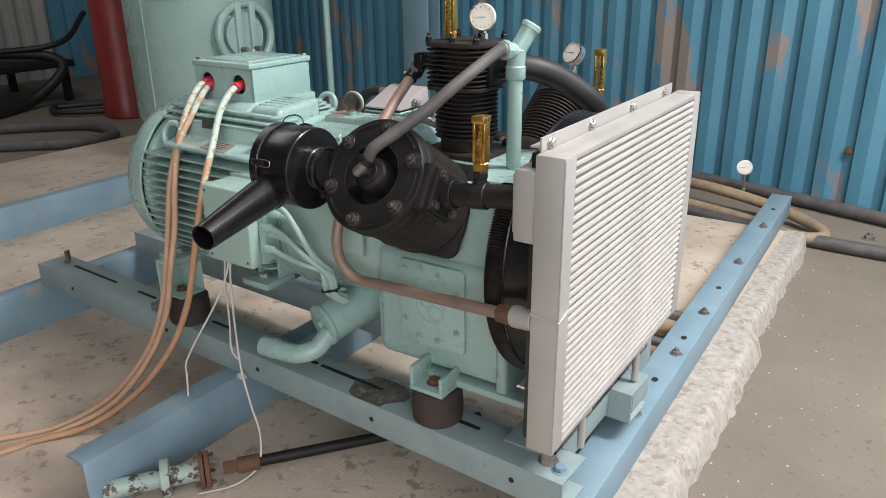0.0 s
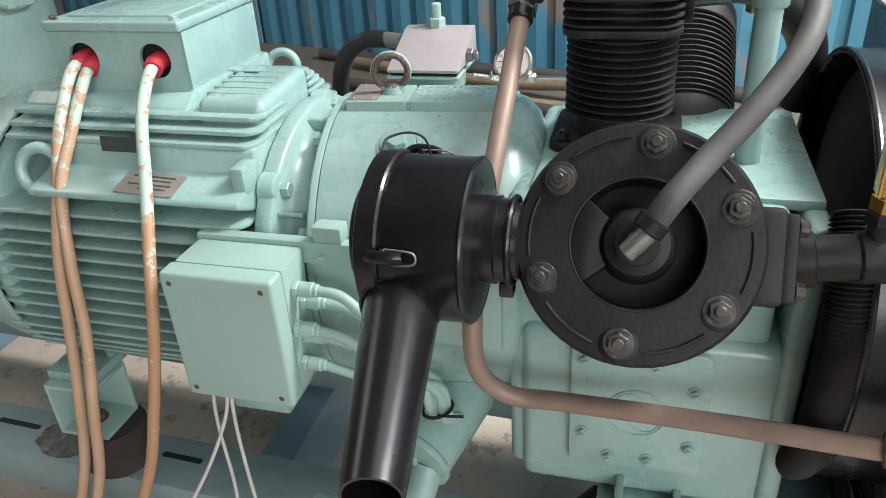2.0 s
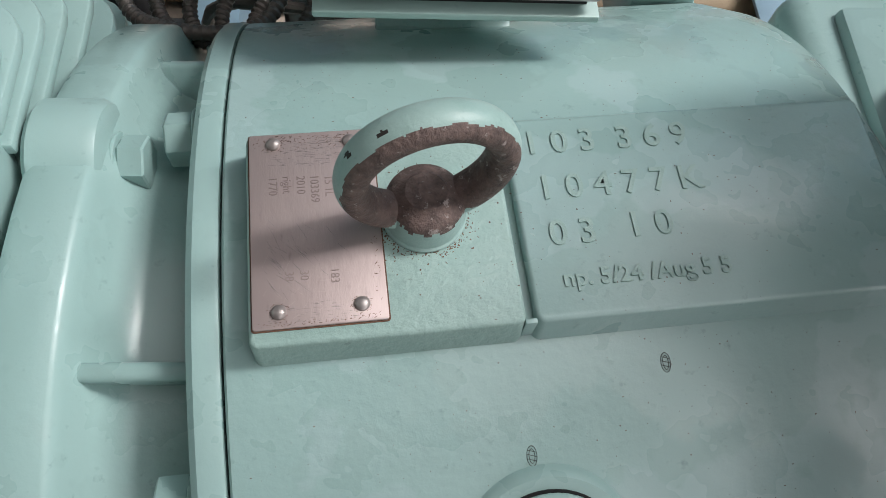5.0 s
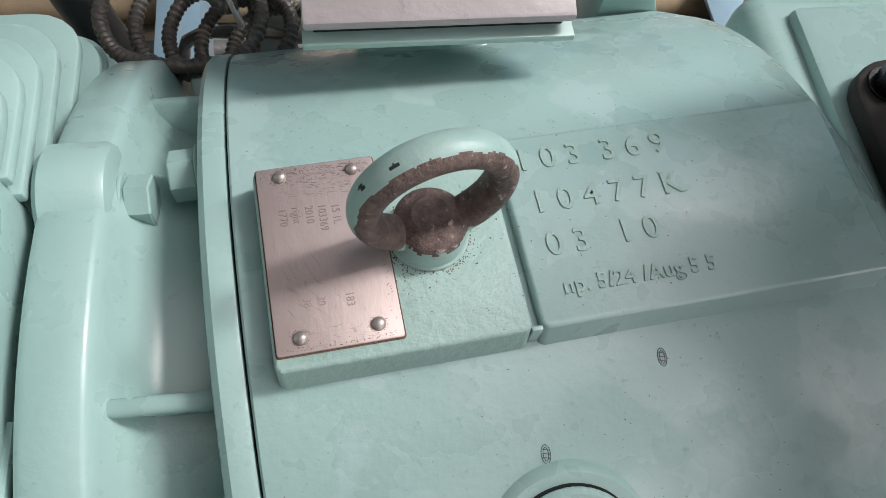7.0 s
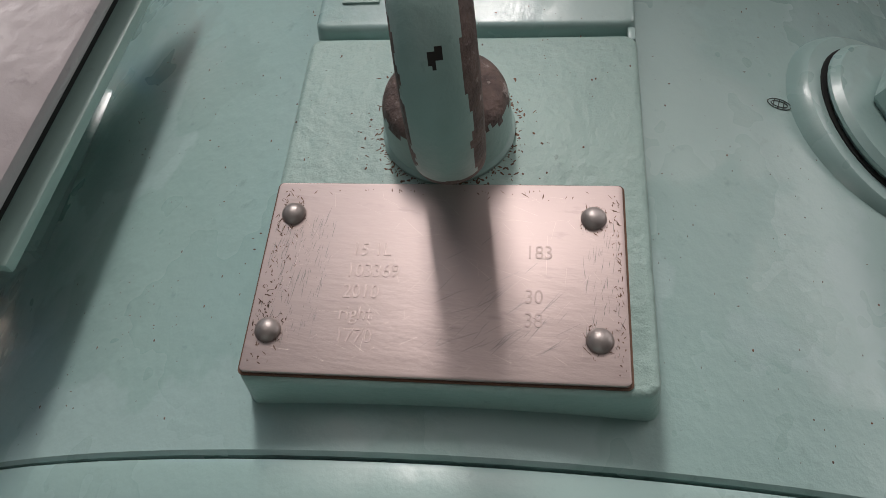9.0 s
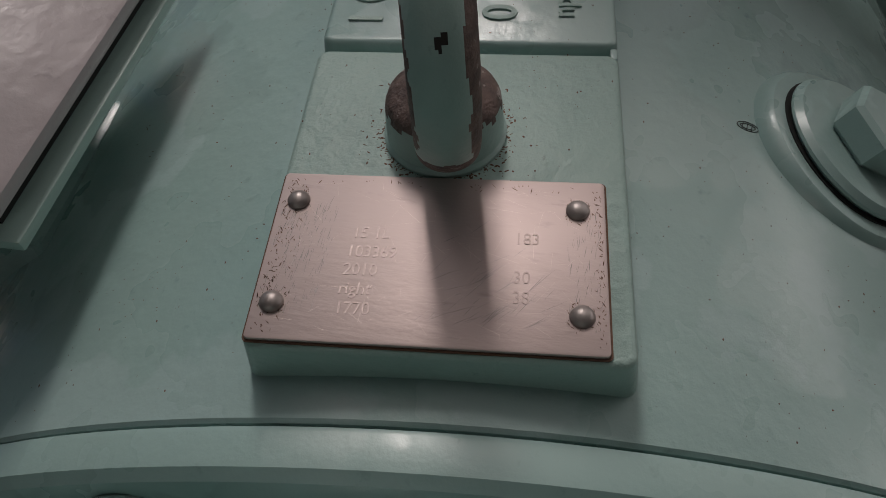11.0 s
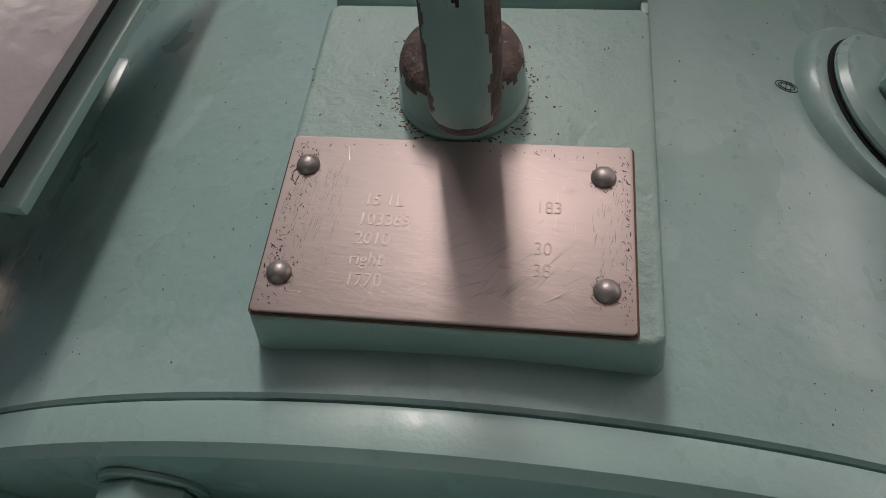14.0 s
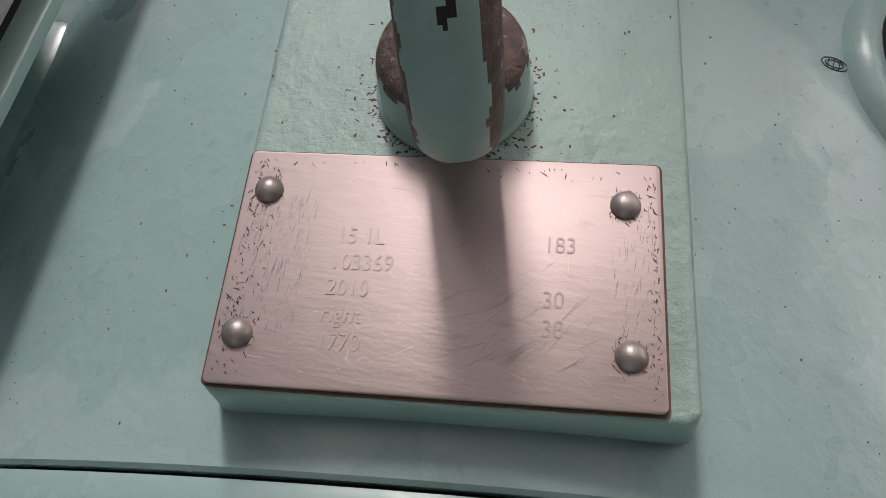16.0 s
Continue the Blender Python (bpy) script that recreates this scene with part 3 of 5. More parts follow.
grey = part("nameplate", prism(rounded(0.118, 0.055, 0.004), 0.0015, on_shelf(-0.212, 0.034), 0.0003), PLATE_GREY, motor, "worn grey metal nameplate with unreadable lines")
for i in range(4):
    part("line", prism(rounded(0.085 - 0.03 * (i % 2), 0.0035, 0.001), 0.0005, on_shelf(-0.212 + 0.01 * (i % 2), 0.034 + 0.018 - 0.0105 * i) @ Matrix.Translation((0, 0, 0.0014)), 0), PLATE_DARK, grey)
dark = part("nameplate", prism(rounded(0.085, 0.027, 0.002), 0.0015, Matrix.Translation((-0.278, -0.1955, 1.108)) @ Matrix(((1, 0, 0, 0), (0, 0.106, -0.994, 0), (0, 0.994, 0.106, 0), (0, 0, 0, 1))), 0.0003), PLATE_DARK, motor, "small dark riveted plate")
# upright face that carries the dark plate, and the saddle below the terminal box
saddle = prism([(-0.13, 1.10), (-0.125, 1.150), (-0.095, 1.168), (0.20, 1.168), (0.21, 1.0), (-0.11, 1.0)], 0.345, Matrix(((0, 0, 1, -0.53), (1, 0, 0, 0), (0, 1, 0, 0), (0, 0, 0, 1))), 0.006)
part("saddle", saddle, MINT, motor)


def cast_hood(x0, x1, y0, y1, z0, z1, fall, bevel):
    """A soft-edged cast block whose top falls towards the front."""
    bm = box(x0, x1, y0, y1, z0, z1, bevel, 6)
    for v in bm.verts:
        t = (v.co.y - y0) / (y1 - y0)
        if v.co.z > (z0 + z1) / 2:
            v.co.z -= fall * (1 - t) ** 1.6
    return bm


part("hood", cast_hood(-0.165, -0.034, -0.130, 0.062, 1.08, 1.180, 0.014, 0.018), MINT, motor, "smooth cast hood with shallow ribs")
for i in range(5):
    y = -0.089 + i * 0.0265
    z = 1.180 - 0.014 * (1 - (y + 0.130) / 0.192) ** 1.6
    part("hood_rib", box(-0.160, -0.056, y - 0.0025, y + 0.0025, z - 0.005, z + 0.0005, 0.0006), MINT, motor)
part("paint_mark", prism([(0.016 * math.cos(a * 0.45), 0.0035 * math.sin(a * 0.45) * (1 + 0.3 * math.cos(a * 0.9))) for a in range(14)], 0.0006, pose(-0.123, 0.010, 1.1783), 0), BLUE_MARK, motor, "smear of blue paint")

# end shield and flange with scalloped bosses
part("end_shield", lathe([(0.215, -0.030), (0.262, -0.029), (0.268, -0.0265), (0.2705, -0.022), (0.2705, 0.000), (0.2685, 0.003), (0.263, 0.0055), (0.251, 0.010), (0.241, 0.018), (0.2355, 0.028), (0.234, 0.056)], (0, 0, AX), (1, 0, 0), 96), MINT, motor)
for k in range(8):
    rib = box(0.0, 0.054, -0.0042, 0.0042, 0.218, 0.2585, 0.003, 3)
    rib.transform(Matrix.Translation((0, 0, AX)) @ Matrix.Rotation(radians(11 + 45 * k), 4, "X"))
    part("rib", rib, MINT, motor)
for k in range(6):
    a = radians(76 + 60 * k)
    y, z = 0.249 * math.cos(a), AX + 0.249 * math.sin(a)
    part("boss", lathe([(0.028, -0.029), (0.031, -0.026), (0.031, -0.001), (0.0285, 0.0035), (0.024, 0.005)], (0, y, z), (1, 0, 0), 36), MINT, motor)
    part("bolt", hex_bolt((0.005, y, z), (1, 0, 0), 0.0135, 0.013, 1.15), MINT, motor)
lug = box(-0.056, -0.030, -0.236, -0.18, 1.040, 1.092, 0.006)
part("cast_lug", lug, MINT, motor)


def eye(name, p, axis, major, minor, parent, mat=MINT, stem=0.02):
    p, axis = Vector(p), Vector(axis)
    bm = merged(ring(p, axis, major, minor, 36, 12))
    return part(name, bm, mat, parent)


eye("lifting_eye", (-0.440, -0.222, 1.062), (0.15, -1, 0.25), 0.040, 0.011, motor)
part("eye_boss", rod((-0.440, -0.15, 1.012), (-0.440, -0.205, 1.024), 0.02), MINT, motor)
eye("lifting_eye", (-0.195, 0.27, 1.115), (0.25, -1, 0.2), 0.032, 0.0095, motor)

# terminal box with two cable entries


def pierced_wall(x0, x1, y0, y1, z0, z1, holes, r):
    """The front wall of a box, with round entries cut through it into the hollow behind."""
    bm = bmesh.new()
    edges = sorted([x0, x1] + [(a + b) / 2 for (a, _), (b, _) in zip(holes, holes[1:])])
    for (hx, hz), left, right in zip(holes, edges, edges[1:]):
        rims = []
        turns = sorted([2 * math.pi * i / 28 for i in range(28)] + [math.atan2(cz - hz, cx - hx) % (2 * math.pi) for cx in (left, right) for cz in (z0, z1)])
        seg = len(turns)
        for y in (y0, y0 + 0.008):
            inn, out = [], []
            for a in turns:
                c, s = math.cos(a), math.sin(a)
                inn.append(bm.verts.new((hx + r * c, y, hz + r * s)))
                t = min((right - hx) / c if c > 1e-6 else (left - hx) / c if c < -1e-6 else 9, (z1 - hz) / s if s > 1e-6 else (z0 - hz) / s if s < -1e-6 else 9)
                out.append(bm.verts.new((hx + t * c, y, hz + t * s)))
            rims.append((inn, out))
            for i in range(seg):
                bm.faces.new((inn[i], inn[(i + 1) % seg], out[(i + 1) % seg], out[i]))
        for i in range(seg):
            j = (i + 1) % seg
            bm.faces.new((rims[0][0][i], rims[0][0][j], rims[1][0][j], rims[1][0][i]))
    bmesh.ops.recalc_face_normals(bm, faces=bm.faces[:])
    return bm


TB = dict(x0=-0.468, x1=-0.197, y0=-0.082, y1=0.19, z0=1.166, z1=1.272)
tbox = part("terminal_box", pierced_wall(*TB.values(), [(-0.405, 1.222), (-0.256, 1.222)], 0.031), MINT, motor, "mint-green cast terminal box", sharp=30)
part("lid", merged(box(-0.474, -0.191, -0.088, 0.196, 1.2725, 1.292, 0.006, 3), box(-0.44, -0.225, -0.055, 0.165, 1.29, 1.2965, 0.004)), MINT, tbox)
for x in (-0.458, -0.207):
    for y in (-0.072, 0.18):
        part("screw", hex_bolt((x, y, 1.2915), (0, 0, 1), 0.007, 0.005, 1.3), MINT_OLD, tbox)
x0, x1, y0, y1, z0, z1 = TB.values()
part("back_wall", box(x0, x1, y1 - 0.006, y1, z0, z1, 0.002), MINT, tbox)
part("side_wall", box(x0, x0 + 0.006, y0 + 0.0082, y1 - 0.0062, z0, z1, 0.002), MINT, tbox)
part("side_wall", box(x1 - 0.006, x1, y0 + 0.0082, y1 - 0.0062, z0, z1, 0.002), MINT, tbox)
part("bottom_wall", box(x0 + 0.0062, x1 - 0.0062, y0 + 0.0082, y1 - 0.0062, z0, z0 + 0.006, 0.001), MINT, tbox)
# near-black filler painted in for the shade inside the hollow box
part("inside", box(-0.46, -0.205, -0.06, 0.18, 1.175, 1.265, 0), DARK, tbox)

# feet and the bracket below
for x in (-0.487, -0.06):
    for s in (-1, 1):
        y0, y1 = sorted((s * 0.15, s * 0.275))
        f = part("foot", merged(box(x - 0.06, x + 0.055, y0, y1, 0.615, 0.638, 0.004), box(x - 0.055, x - 0.04, *sorted((s * 0.10, s * 0.21)), 0.63, 0.74, 0.004),
                                box(x + 0.036, x + 0.05, *sorted((s * 0.10, s * 0.21)), 0.63, 0.74, 0.004)), MINT, motor)
        part("foot_bolt", hex_bolt((x, s * 0.235, 0.638), (0, 0, 1), 0.014, 0.012, 1.3), MINT_OLD, f)
for s in (-1, 1):
    y0, y1 = sorted((s * 0.19, s * 0.295))
    part("bracket", merged(box(-0.545, -0.43, *((y1 - 0.007, y1) if s < 0 else (y0, y0 + 0.007)), 0.487, 0.6145, 0.002), box(-0.5455, -0.4295, y0, y1, 0.605, 0.6148, 0.002),
                           box(-0.545, -0.43, y0 + 0.001, y1 - 0.001, 0.486, 0.496, 0.002), box(-0.5455, -0.5375, y0, y1 - 0.002, 0.486, 0.61, 0.002)), MINT_PALE, motor)
part("mount_bolt", hex_bolt((-0.487, -0.245, 0.496), (0, 0, 1), 0.017, 0.012, 1.2), RUST, motor)

# ---- junction box and its bracket ----
jbox = thing("junction_box", "mint-painted rectangular junction box with cable glands", "junction box")
part("body", box(-0.103, 0.083, -0.362, -0.285, 0.756, 0.988, 0.006), MINT_PALE, jbox)
lid = part("lid", box(-0.105, 0.085, -0.403, -0.3635, 0.754, 0.990, 0.007, 3), MINT_PALE, jbox)
for x, z in ((-0.088, 0.972), (0.066, 0.972), (-0.088, 0.772), (0.066, 0.772)):
    part("screw_hole", rod((x, -0.404, z), (x, -0.398, z), 0.0058, seg=14), RUST, lid)
GLANDS = [(-0.335, 0.94), (-0.315, 0.905), (-0.35, 0.875), (-0.325, 0.845), (-0.345, 0.805)]
for y, z in GLANDS:
    g = part("cable_gland", merged(rod((0.083, y, z), (0.094, y, z), 0.014, seg=6), rod((0.094, y, z), (0.118, y, z), 0.0125), rod((0.112, y, z), (0.126, y, z), 0.0105)), MINT_PALE, jbox)
bracket = thing("box_bracket", "mint-painted flat bracket bar carrying the junction box", "bracket")
part("bar", merged(box(-0.108, 0.40, -0.284, -0.262, 0.955, 0.995, 0.003), box(0.09, 0.40, -0.276, -0.262, 0.82, 0.956, 0.003)), MINT_PALE, bracket)
part("lug", box(0.10, 0.15, -0.283, -0.25, 0.9935, 1.022, 0.004), MINT_PALE, bracket)
part("lug", box(0.335, 0.375, -0.283, -0.25, 0.9935, 1.016, 0.004), MINT_PALE, bracket)
for x in (0.115, 0.21, 0.35):
    part("bolt", hex_bolt((x, -0.2845, 0.97), (0, -1, 0), 0.006, 0.004), MINT_PALE, bracket)
END = [(0.285, -0.31, 0.70), (0.295, -0.30, 0.695), (0.305, -0.305, 0.69), (0.3, -0.29, 0.70), (0.31, -0.298, 0.692)]
for (y, z), e in zip(GLANDS, END):
    c = part("control_cable", tube([(0.12, y, z), (0.17, y, z - 0.012), (0.24, (y + e[1]) / 2 - 0.02, (z + e[2]) / 2 + 0.035), (e[0] - 0.01, e[1] - 0.005, e[2] + 0.06), e, (e[0] + 0.012, e[1] + 0.03, e[2] - 0.03)], 0.0085), MINT_PALE)
    tagged(c, "pale mint-painted control cable from the junction box", "cable", "control cables")
tie = tagged(part("cable_tie", merged(ring((0.293, -0.302, 0.706), (0.2, 0, -1), 0.026, 0.003, 24, 8), tube([(0.30, -0.325, 0.71), (0.33, -0.335, 0.722), (0.345, -0.33, 0.72)], 0.0025)), DARK), "dark cable tie round the control cables", "cable tie")

# ---- compressor ----
comp = thing("air_compressor", "mint-green three-cylinder piston air compressor with black finned cylinders", "air compressor")
SKEW = Matrix.Translation((0.12, 0, 0)) @ Matrix.Rotation(radians(5.0), 4, "Z") @ Matrix.Translation((-0.12, 0, 0))
R = 0.276


def skewed(bm):
    bm.transform(SKEW)
    return bm


part("casing", skewed(lathe([(0.25, 0.0662), (R - 0.001, 0.0664), (R, 0.0675), (R, 0.36), (R - 0.006, 0.385), (R - 0.03, 0.41), (R - 0.07, 0.425), (0.18, 0.43)], (0, 0, AX), (1, 0, 0), 128)), CASING, comp)
part("joint_gap", skewed(lathe([(0.270, 0.063), (0.270, 0.067)], (0, 0, AX), (1, 0, 0), 96)), DARK, comp)
flange = part("casing_flange", skewed(lathe([(0.2, 0.0495), (0.268, 0.0500), (0.2745, 0.0515), (0.277, 0.0545), (0.277, 0.0634), (0.2763, 0.0651), (0.25, 0.0655)], (0, 0, AX), (1, 0, 0), 128)), MINT, comp)
for k in range(9):
    a = radians(71.5 + 40.5 * k)
    part("bolt", skewed(hex_bolt((0.0502, 0.255 * math.cos(a), AX + 0.255 * math.sin(a)), (-1, 0, 0), 0.0135, 0.014, 1.12)), MINT, flange)


def pad_block(x0, x1, y0, y1, top, r, drop=0.03):
    """A flat machined boss rising from the round casing; its side walls flare slightly downwards."""
    w, d = x1 - x0, y1 - y0
    m = Matrix.Translation(((x0 + x1) / 2, (y0 + y1) / 2, top - drop))
    bm = prism(rounded(w, d, r, 6), drop, m, 0)
    low = [v for v in bm.verts if v.co.z < top - drop / 2]
    for v in low:
        v.co.y += 0.004 * (1 if v.co.y > (y0 + y1) / 2 else -1)
    edges = [e for e in bm.edges if all(v.co.z > top - 1e-4 for v in e.verts)]
    bmesh.ops.bevel(bm, geom=edges, offset=0.002, segments=3, profile=0.5, affect="EDGES")
    return bm


TOP = 1.1485
pad = part("plate_pad", skewed(pad_block(0.0790, 0.1885, -0.0480, 0.0490, TOP, 0.004)), PAD_PAINT, comp, "raised flat boss for the name plate and lifting eye")
number_pad = part("number_pad", skewed(pad_block(0.1924, 0.365, -0.0480, 0.0490, TOP - 0.0003, 0.004)), CASING, comp, "raised boss with stamped numbers")
part("pad_slot", skewed(merged(box(0.188, 0.193, -0.0475, 0.0488, TOP - 0.02, TOP - 0.0055, 0), box(0.188, 0.193, -0.0478, -0.0455, TOP - 0.02, TOP - 0.0018, 0.0005))), MINT, comp)

# stamped numbers, raised under the paint
for text, x, y, size in (("1 0 3  3 6 9", 0.2, 0.030, 0.0165), ("1 0 4 7 7 K", 0.2025, 0.007, 0.0165), ("0 3", 0.204, -0.015, 0.0165), ("1 0", 0.238, -0.014, 0.0165), ("np. 5/24 /Aug 5 5", 0.206, -0.034, 0.0105)):
    m = SKEW @ Matrix.Translation((x, y, TOP - 0.0004))
    written(text, size, m, PAD_PAINT, number_pad, "stamped_number", 0.0008, 0.0002)

# name plate
PX0, PX1, PY0, PY1 = 0.0808, 0.1338, -0.0413, 0.0478
plate = part("name_plate", skewed(prism(rounded(PX1 - PX0, PY1 - PY0, 0.0012), 0.0012, Matrix.Translation(((PX0 + PX1) / 2, (PY0 + PY1) / 2, TOP + 0.0002)), 0.0003)), PLATE, comp, "scratched rose-grey metal name plate held by four rivets")
part("plate_joint", skewed(prism(rounded(PX1 - PX0 + 0.0012, PY1 - PY0 + 0.0012, 0.0015), 0.0004, Matrix.Translation(((PX0 + PX1) / 2, (PY0 + PY1) / 2, TOP)), 0)), RUST, plate)
RIVETS = [(0.0912, 0.0427), (0.1239, 0.0422), (0.1237, -0.0340), (0.0912, -0.0347)]
for x, y in RIVETS:
    dome = lathe([(0.0031, 0), (0.0032, 0.0005), (0.0028, 0.0014), (0.0019, 0.0021), (0.0007, 0.0025)], (x, y, TOP + 0.0012), (0, 0, 1), 24)
    part("rivet", skewed(dome), RIVET, plate)
INK = material("engraved_line", (0.40, 0.325, 0.305), (0.34, 0.275, 0.26), 20, 120, 0.47, metal=0.7, bump=0.05)
PW = SKEW @ Matrix.Translation((0, 0, TOP + 0.0015)) @ Matrix.Rotation(radians(-90), 4, "Z")
for text, u, v in (("15 1L", -0.0255, 0.1145), ("103369", -0.0262, 0.1085), ("2010", -0.0262, 0.1028), ("right", -0.0265, 0.0970), ("1770", -0.0265, 0.0912),
                   ("183", 0.0175, 0.1145), ("30", 0.0175, 0.1025), ("38", 0.0175, 0.0965)):
    written(text, 0.0052, PW @ Matrix.Translation((u, v - 0.0024, 0)) @ Matrix.Diagonal((0.86, 1, 1, 1)), INK, plate, "engraving", 0.00006)
rnd = random.Random(7)
SCR = material("bright_scratch", (0.62, 0.53, 0.50), (0.56, 0.47, 0.44), 40, 160, 0.46, metal=0.8, bump=0.02)
bm = bmesh.new()
for i in range(150):
    x, y = rnd.uniform(PX0 + 0.003, PX1 - 0.003), rnd.uniform(PY0 + 0.003, PY1 - 0.003)
    a, ln, w = rnd.gauss(1.2, 0.7), abs(rnd.gauss(0.003, 0.004)) + 0.001, rnd.uniform(0.00002, 0.00006)
    d, n = Vector((math.cos(a), math.sin(a), 0)), Vector((-math.sin(a), math.cos(a), 0))
    p = Vector((x, y, TOP + 0.00145))
    q = p + d * ln
    if PX0 + 0.001 < q.x < PX1 - 0.001 and PY0 + 0.001 < q.y < PY1 - 0.001:
        bm.faces.new([bm.verts.new(c) for c in (p - n * w, q - n * w * 0.3, q + n * w * 0.3, p + n * w)])
bmesh.ops.recalc_face_normals(bm, faces=bm.faces[:])
part("scratch", skewed(bm), SCR, plate)
# black scuffs and dirt along the plate's edges and round the rivets
bm = bmesh.new()
for i in range(360):
    side = rnd.random()
    if side < 0.45:
        x, y = rnd.uniform(PX0 + 0.002, PX1 - 0.002), PY1 - 0.0015 - abs(rnd.gauss(0, 0.003))
    elif side < 0.65:
        x, y = rnd.uniform(PX0 + 0.002, PX1 - 0.002), PY0 + 0.001 + abs(rnd.gauss(0, 0.0012))
    elif side < 0.8:
        x, y = PX1 - 0.001 - abs(rnd.gauss(0, 0.0015)), rnd.uniform(PY0 + 0.002, PY1 - 0.002)
    else:
        rx, ry = rnd.choice(RIVETS)
        a, r = rnd.uniform(0, 6.28), 0.0033 + abs(rnd.gauss(0, 0.0007))
        x, y = rx + r * math.cos(a), ry + r * math.sin(a)
    ln, w, a = abs(rnd.gauss(0.0007, 0.0006)) + 0.0002, rnd.uniform(0.00006, 0.00018), rnd.gauss(0.2, 0.5)
    d, n = Vector((math.cos(a), math.sin(a), 0)), Vector((-math.sin(a), math.cos(a), 0))
    p = Vector((x, y, TOP + 0.00147))
    if PX0 + 0.0008 < x < PX1 - 0.002 and PY0 + 0.0008 < y < PY1 - 0.0008:
        bm.faces.new([bm.verts.new(c) for c in (p - d * ln * 0.5, p - n * w, p + d * ln * 0.5, p + n * w)])
bmesh.ops.recalc_face_normals(bm, faces=bm.faces[:])
tagged(part("scuff", skewed(bm), RUST, plate), kind="stuff")

bm = bmesh.new()
for i in range(260):
    low = rnd.random() < 0.72
    y = rnd.uniform(0.031, 0.0465) if low else rnd.uniform(-0.0395, -0.031)
    x, ln, w = rnd.uniform(PX0 + 0.006, PX1 - 0.012), abs(rnd.gauss(0.0015, 0.0022)) + 0.0006, rnd.uniform(0.00003, 0.00009)
    a = rnd.gauss(-0.12, 0.10)
    d, n = Vector((math.cos(a), math.sin(a), 0)), Vector((-math.sin(a), math.cos(a), 0))
    p = Vector((x, y, TOP + 0.00149))
    q = p + d * ln
    if q.x < PX1 - 0.001 and q.y < PY1 - 0.0006:
        bm.faces.new([bm.verts.new(c) for c in (p, p + d * ln * 0.4 - n * w, q, p + d * ln * 0.4 + n * w)])
for i in range(55):  # longer scratches across the middle and the lower edge
    x, y = PX0 + 0.005 + abs(rnd.gauss(0, 0.011)), rnd.gauss(-0.010, 0.011)
    ln, w, a = rnd.uniform(0.002, 0.011), rnd.uniform(0.00003, 0.00008), rnd.gauss(-0.95, 0.2)
    d, n = Vector((math.cos(a), math.sin(a), 0)), Vector((-math.sin(a), math.cos(a), 0))
    p = Vector((x, y, TOP + 0.00149))
    q = p + d * ln
    if PX0 + 0.002 < min(p.x, q.x) and max(p.x, q.x) < PX1 - 0.002 and min(p.y, q.y) > -0.038:
        bm.faces.new([bm.verts.new(c) for c in (p, p + d * ln * 0.4 - n * w, q, p + d * ln * 0.4 + n * w)])
bmesh.ops.recalc_face_normals(bm, faces=bm.faces[:])
tagged(part("long_scuff", skewed(bm), STEEL_DULL, plate), kind="stuff")

# lifting eye bolt on the boss: a round collar, a domed shoulder and an eye of oval section
EYE_P = SKEW @ Vector((0.1525, 0.004, TOP))


def oval_ring(p, axis, major, radial, axial, seg=64, sub=20):
    """A ring whose section is an oval, fatter along the axis than across."""
    bm = ring((0, 0, 0), (0, 0, 1), major, radial, seg, sub)
    for v in bm.verts:
        v.co.z *= axial / radial
    bm.transform(frame_of(p, axis))
    return bm


eyebolt = part("eye_bolt", merged(lathe([(0.0178, 0), (0.0180, 0.0014), (0.0170, 0.0024), (0.0170, 0.0050), (0.0169, 0.0075), (0.0168, 0.0100), (0.0166, 0.0120), (0.0163, 0.0136), (0.0157, 0.0150), (0.0148, 0.0160), (0.0135, 0.0169), (0.0120, 0.0177), (0.0102, 0.0184), (0.0085, 0.0200)], EYE_P, (0, 0, 1), 96),
                                  oval_ring(EYE_P + Vector((0, 0, 0.0375)), (-0.245, 1, 0), 0.0298, 0.0066, 0.0084, 260, 72)), EYE_PAINT, comp, "chipped mint lifting eye bolt with bare brown metal")
eyebolt.data.materials.append(EYE_BARE)
eyebolt.data.materials.append(FIN_IRON)
ring_axis = Vector((-0.245, 1, 0)).normalized()
for p in eyebolt.data.polygons:  # paint rubbed away inside the eye, along one edge and on the shoulder, and two dark chips
    c = p.center - EYE_P
    wear = noise.noise(c * 180) * 0.5 + noise.noise(c * 520) * 0.35
    edge = noise.noise(c * 110) * 0.7 + noise.noise(c * 330) * 0.3
    q = p.center - (EYE_P + Vector((0, 0, 0.0375)))
    across = q.dot(ring_axis)
    inward = 0.0298 - (q - ring_axis * across).length
    if c.z < 0.0226 and (c.xy.length > 0.0086 or c.z < 0.02):
        bare = c.z > 0.0128 + 0.004 * wear
    else:
        bare = inward > 0.0012 + 0.0030 * wear or across < -0.0052 + 0.0016 * edge or across > 0.0078 + 0.0022 * edge
    chip = c.x < 0 and inward < -0.003 and any((abs(across - a) / 0.0011) ** 2 + (abs(c.z - h) / 0.0014) ** 2 < 1 + 1.6 * wear for a, h in ((0.0006, 0.0575), (-0.0007, 0.0588), (-0.0014, 0.0690)))
    p.material_index = 2 if chip else 1 if bare else 0
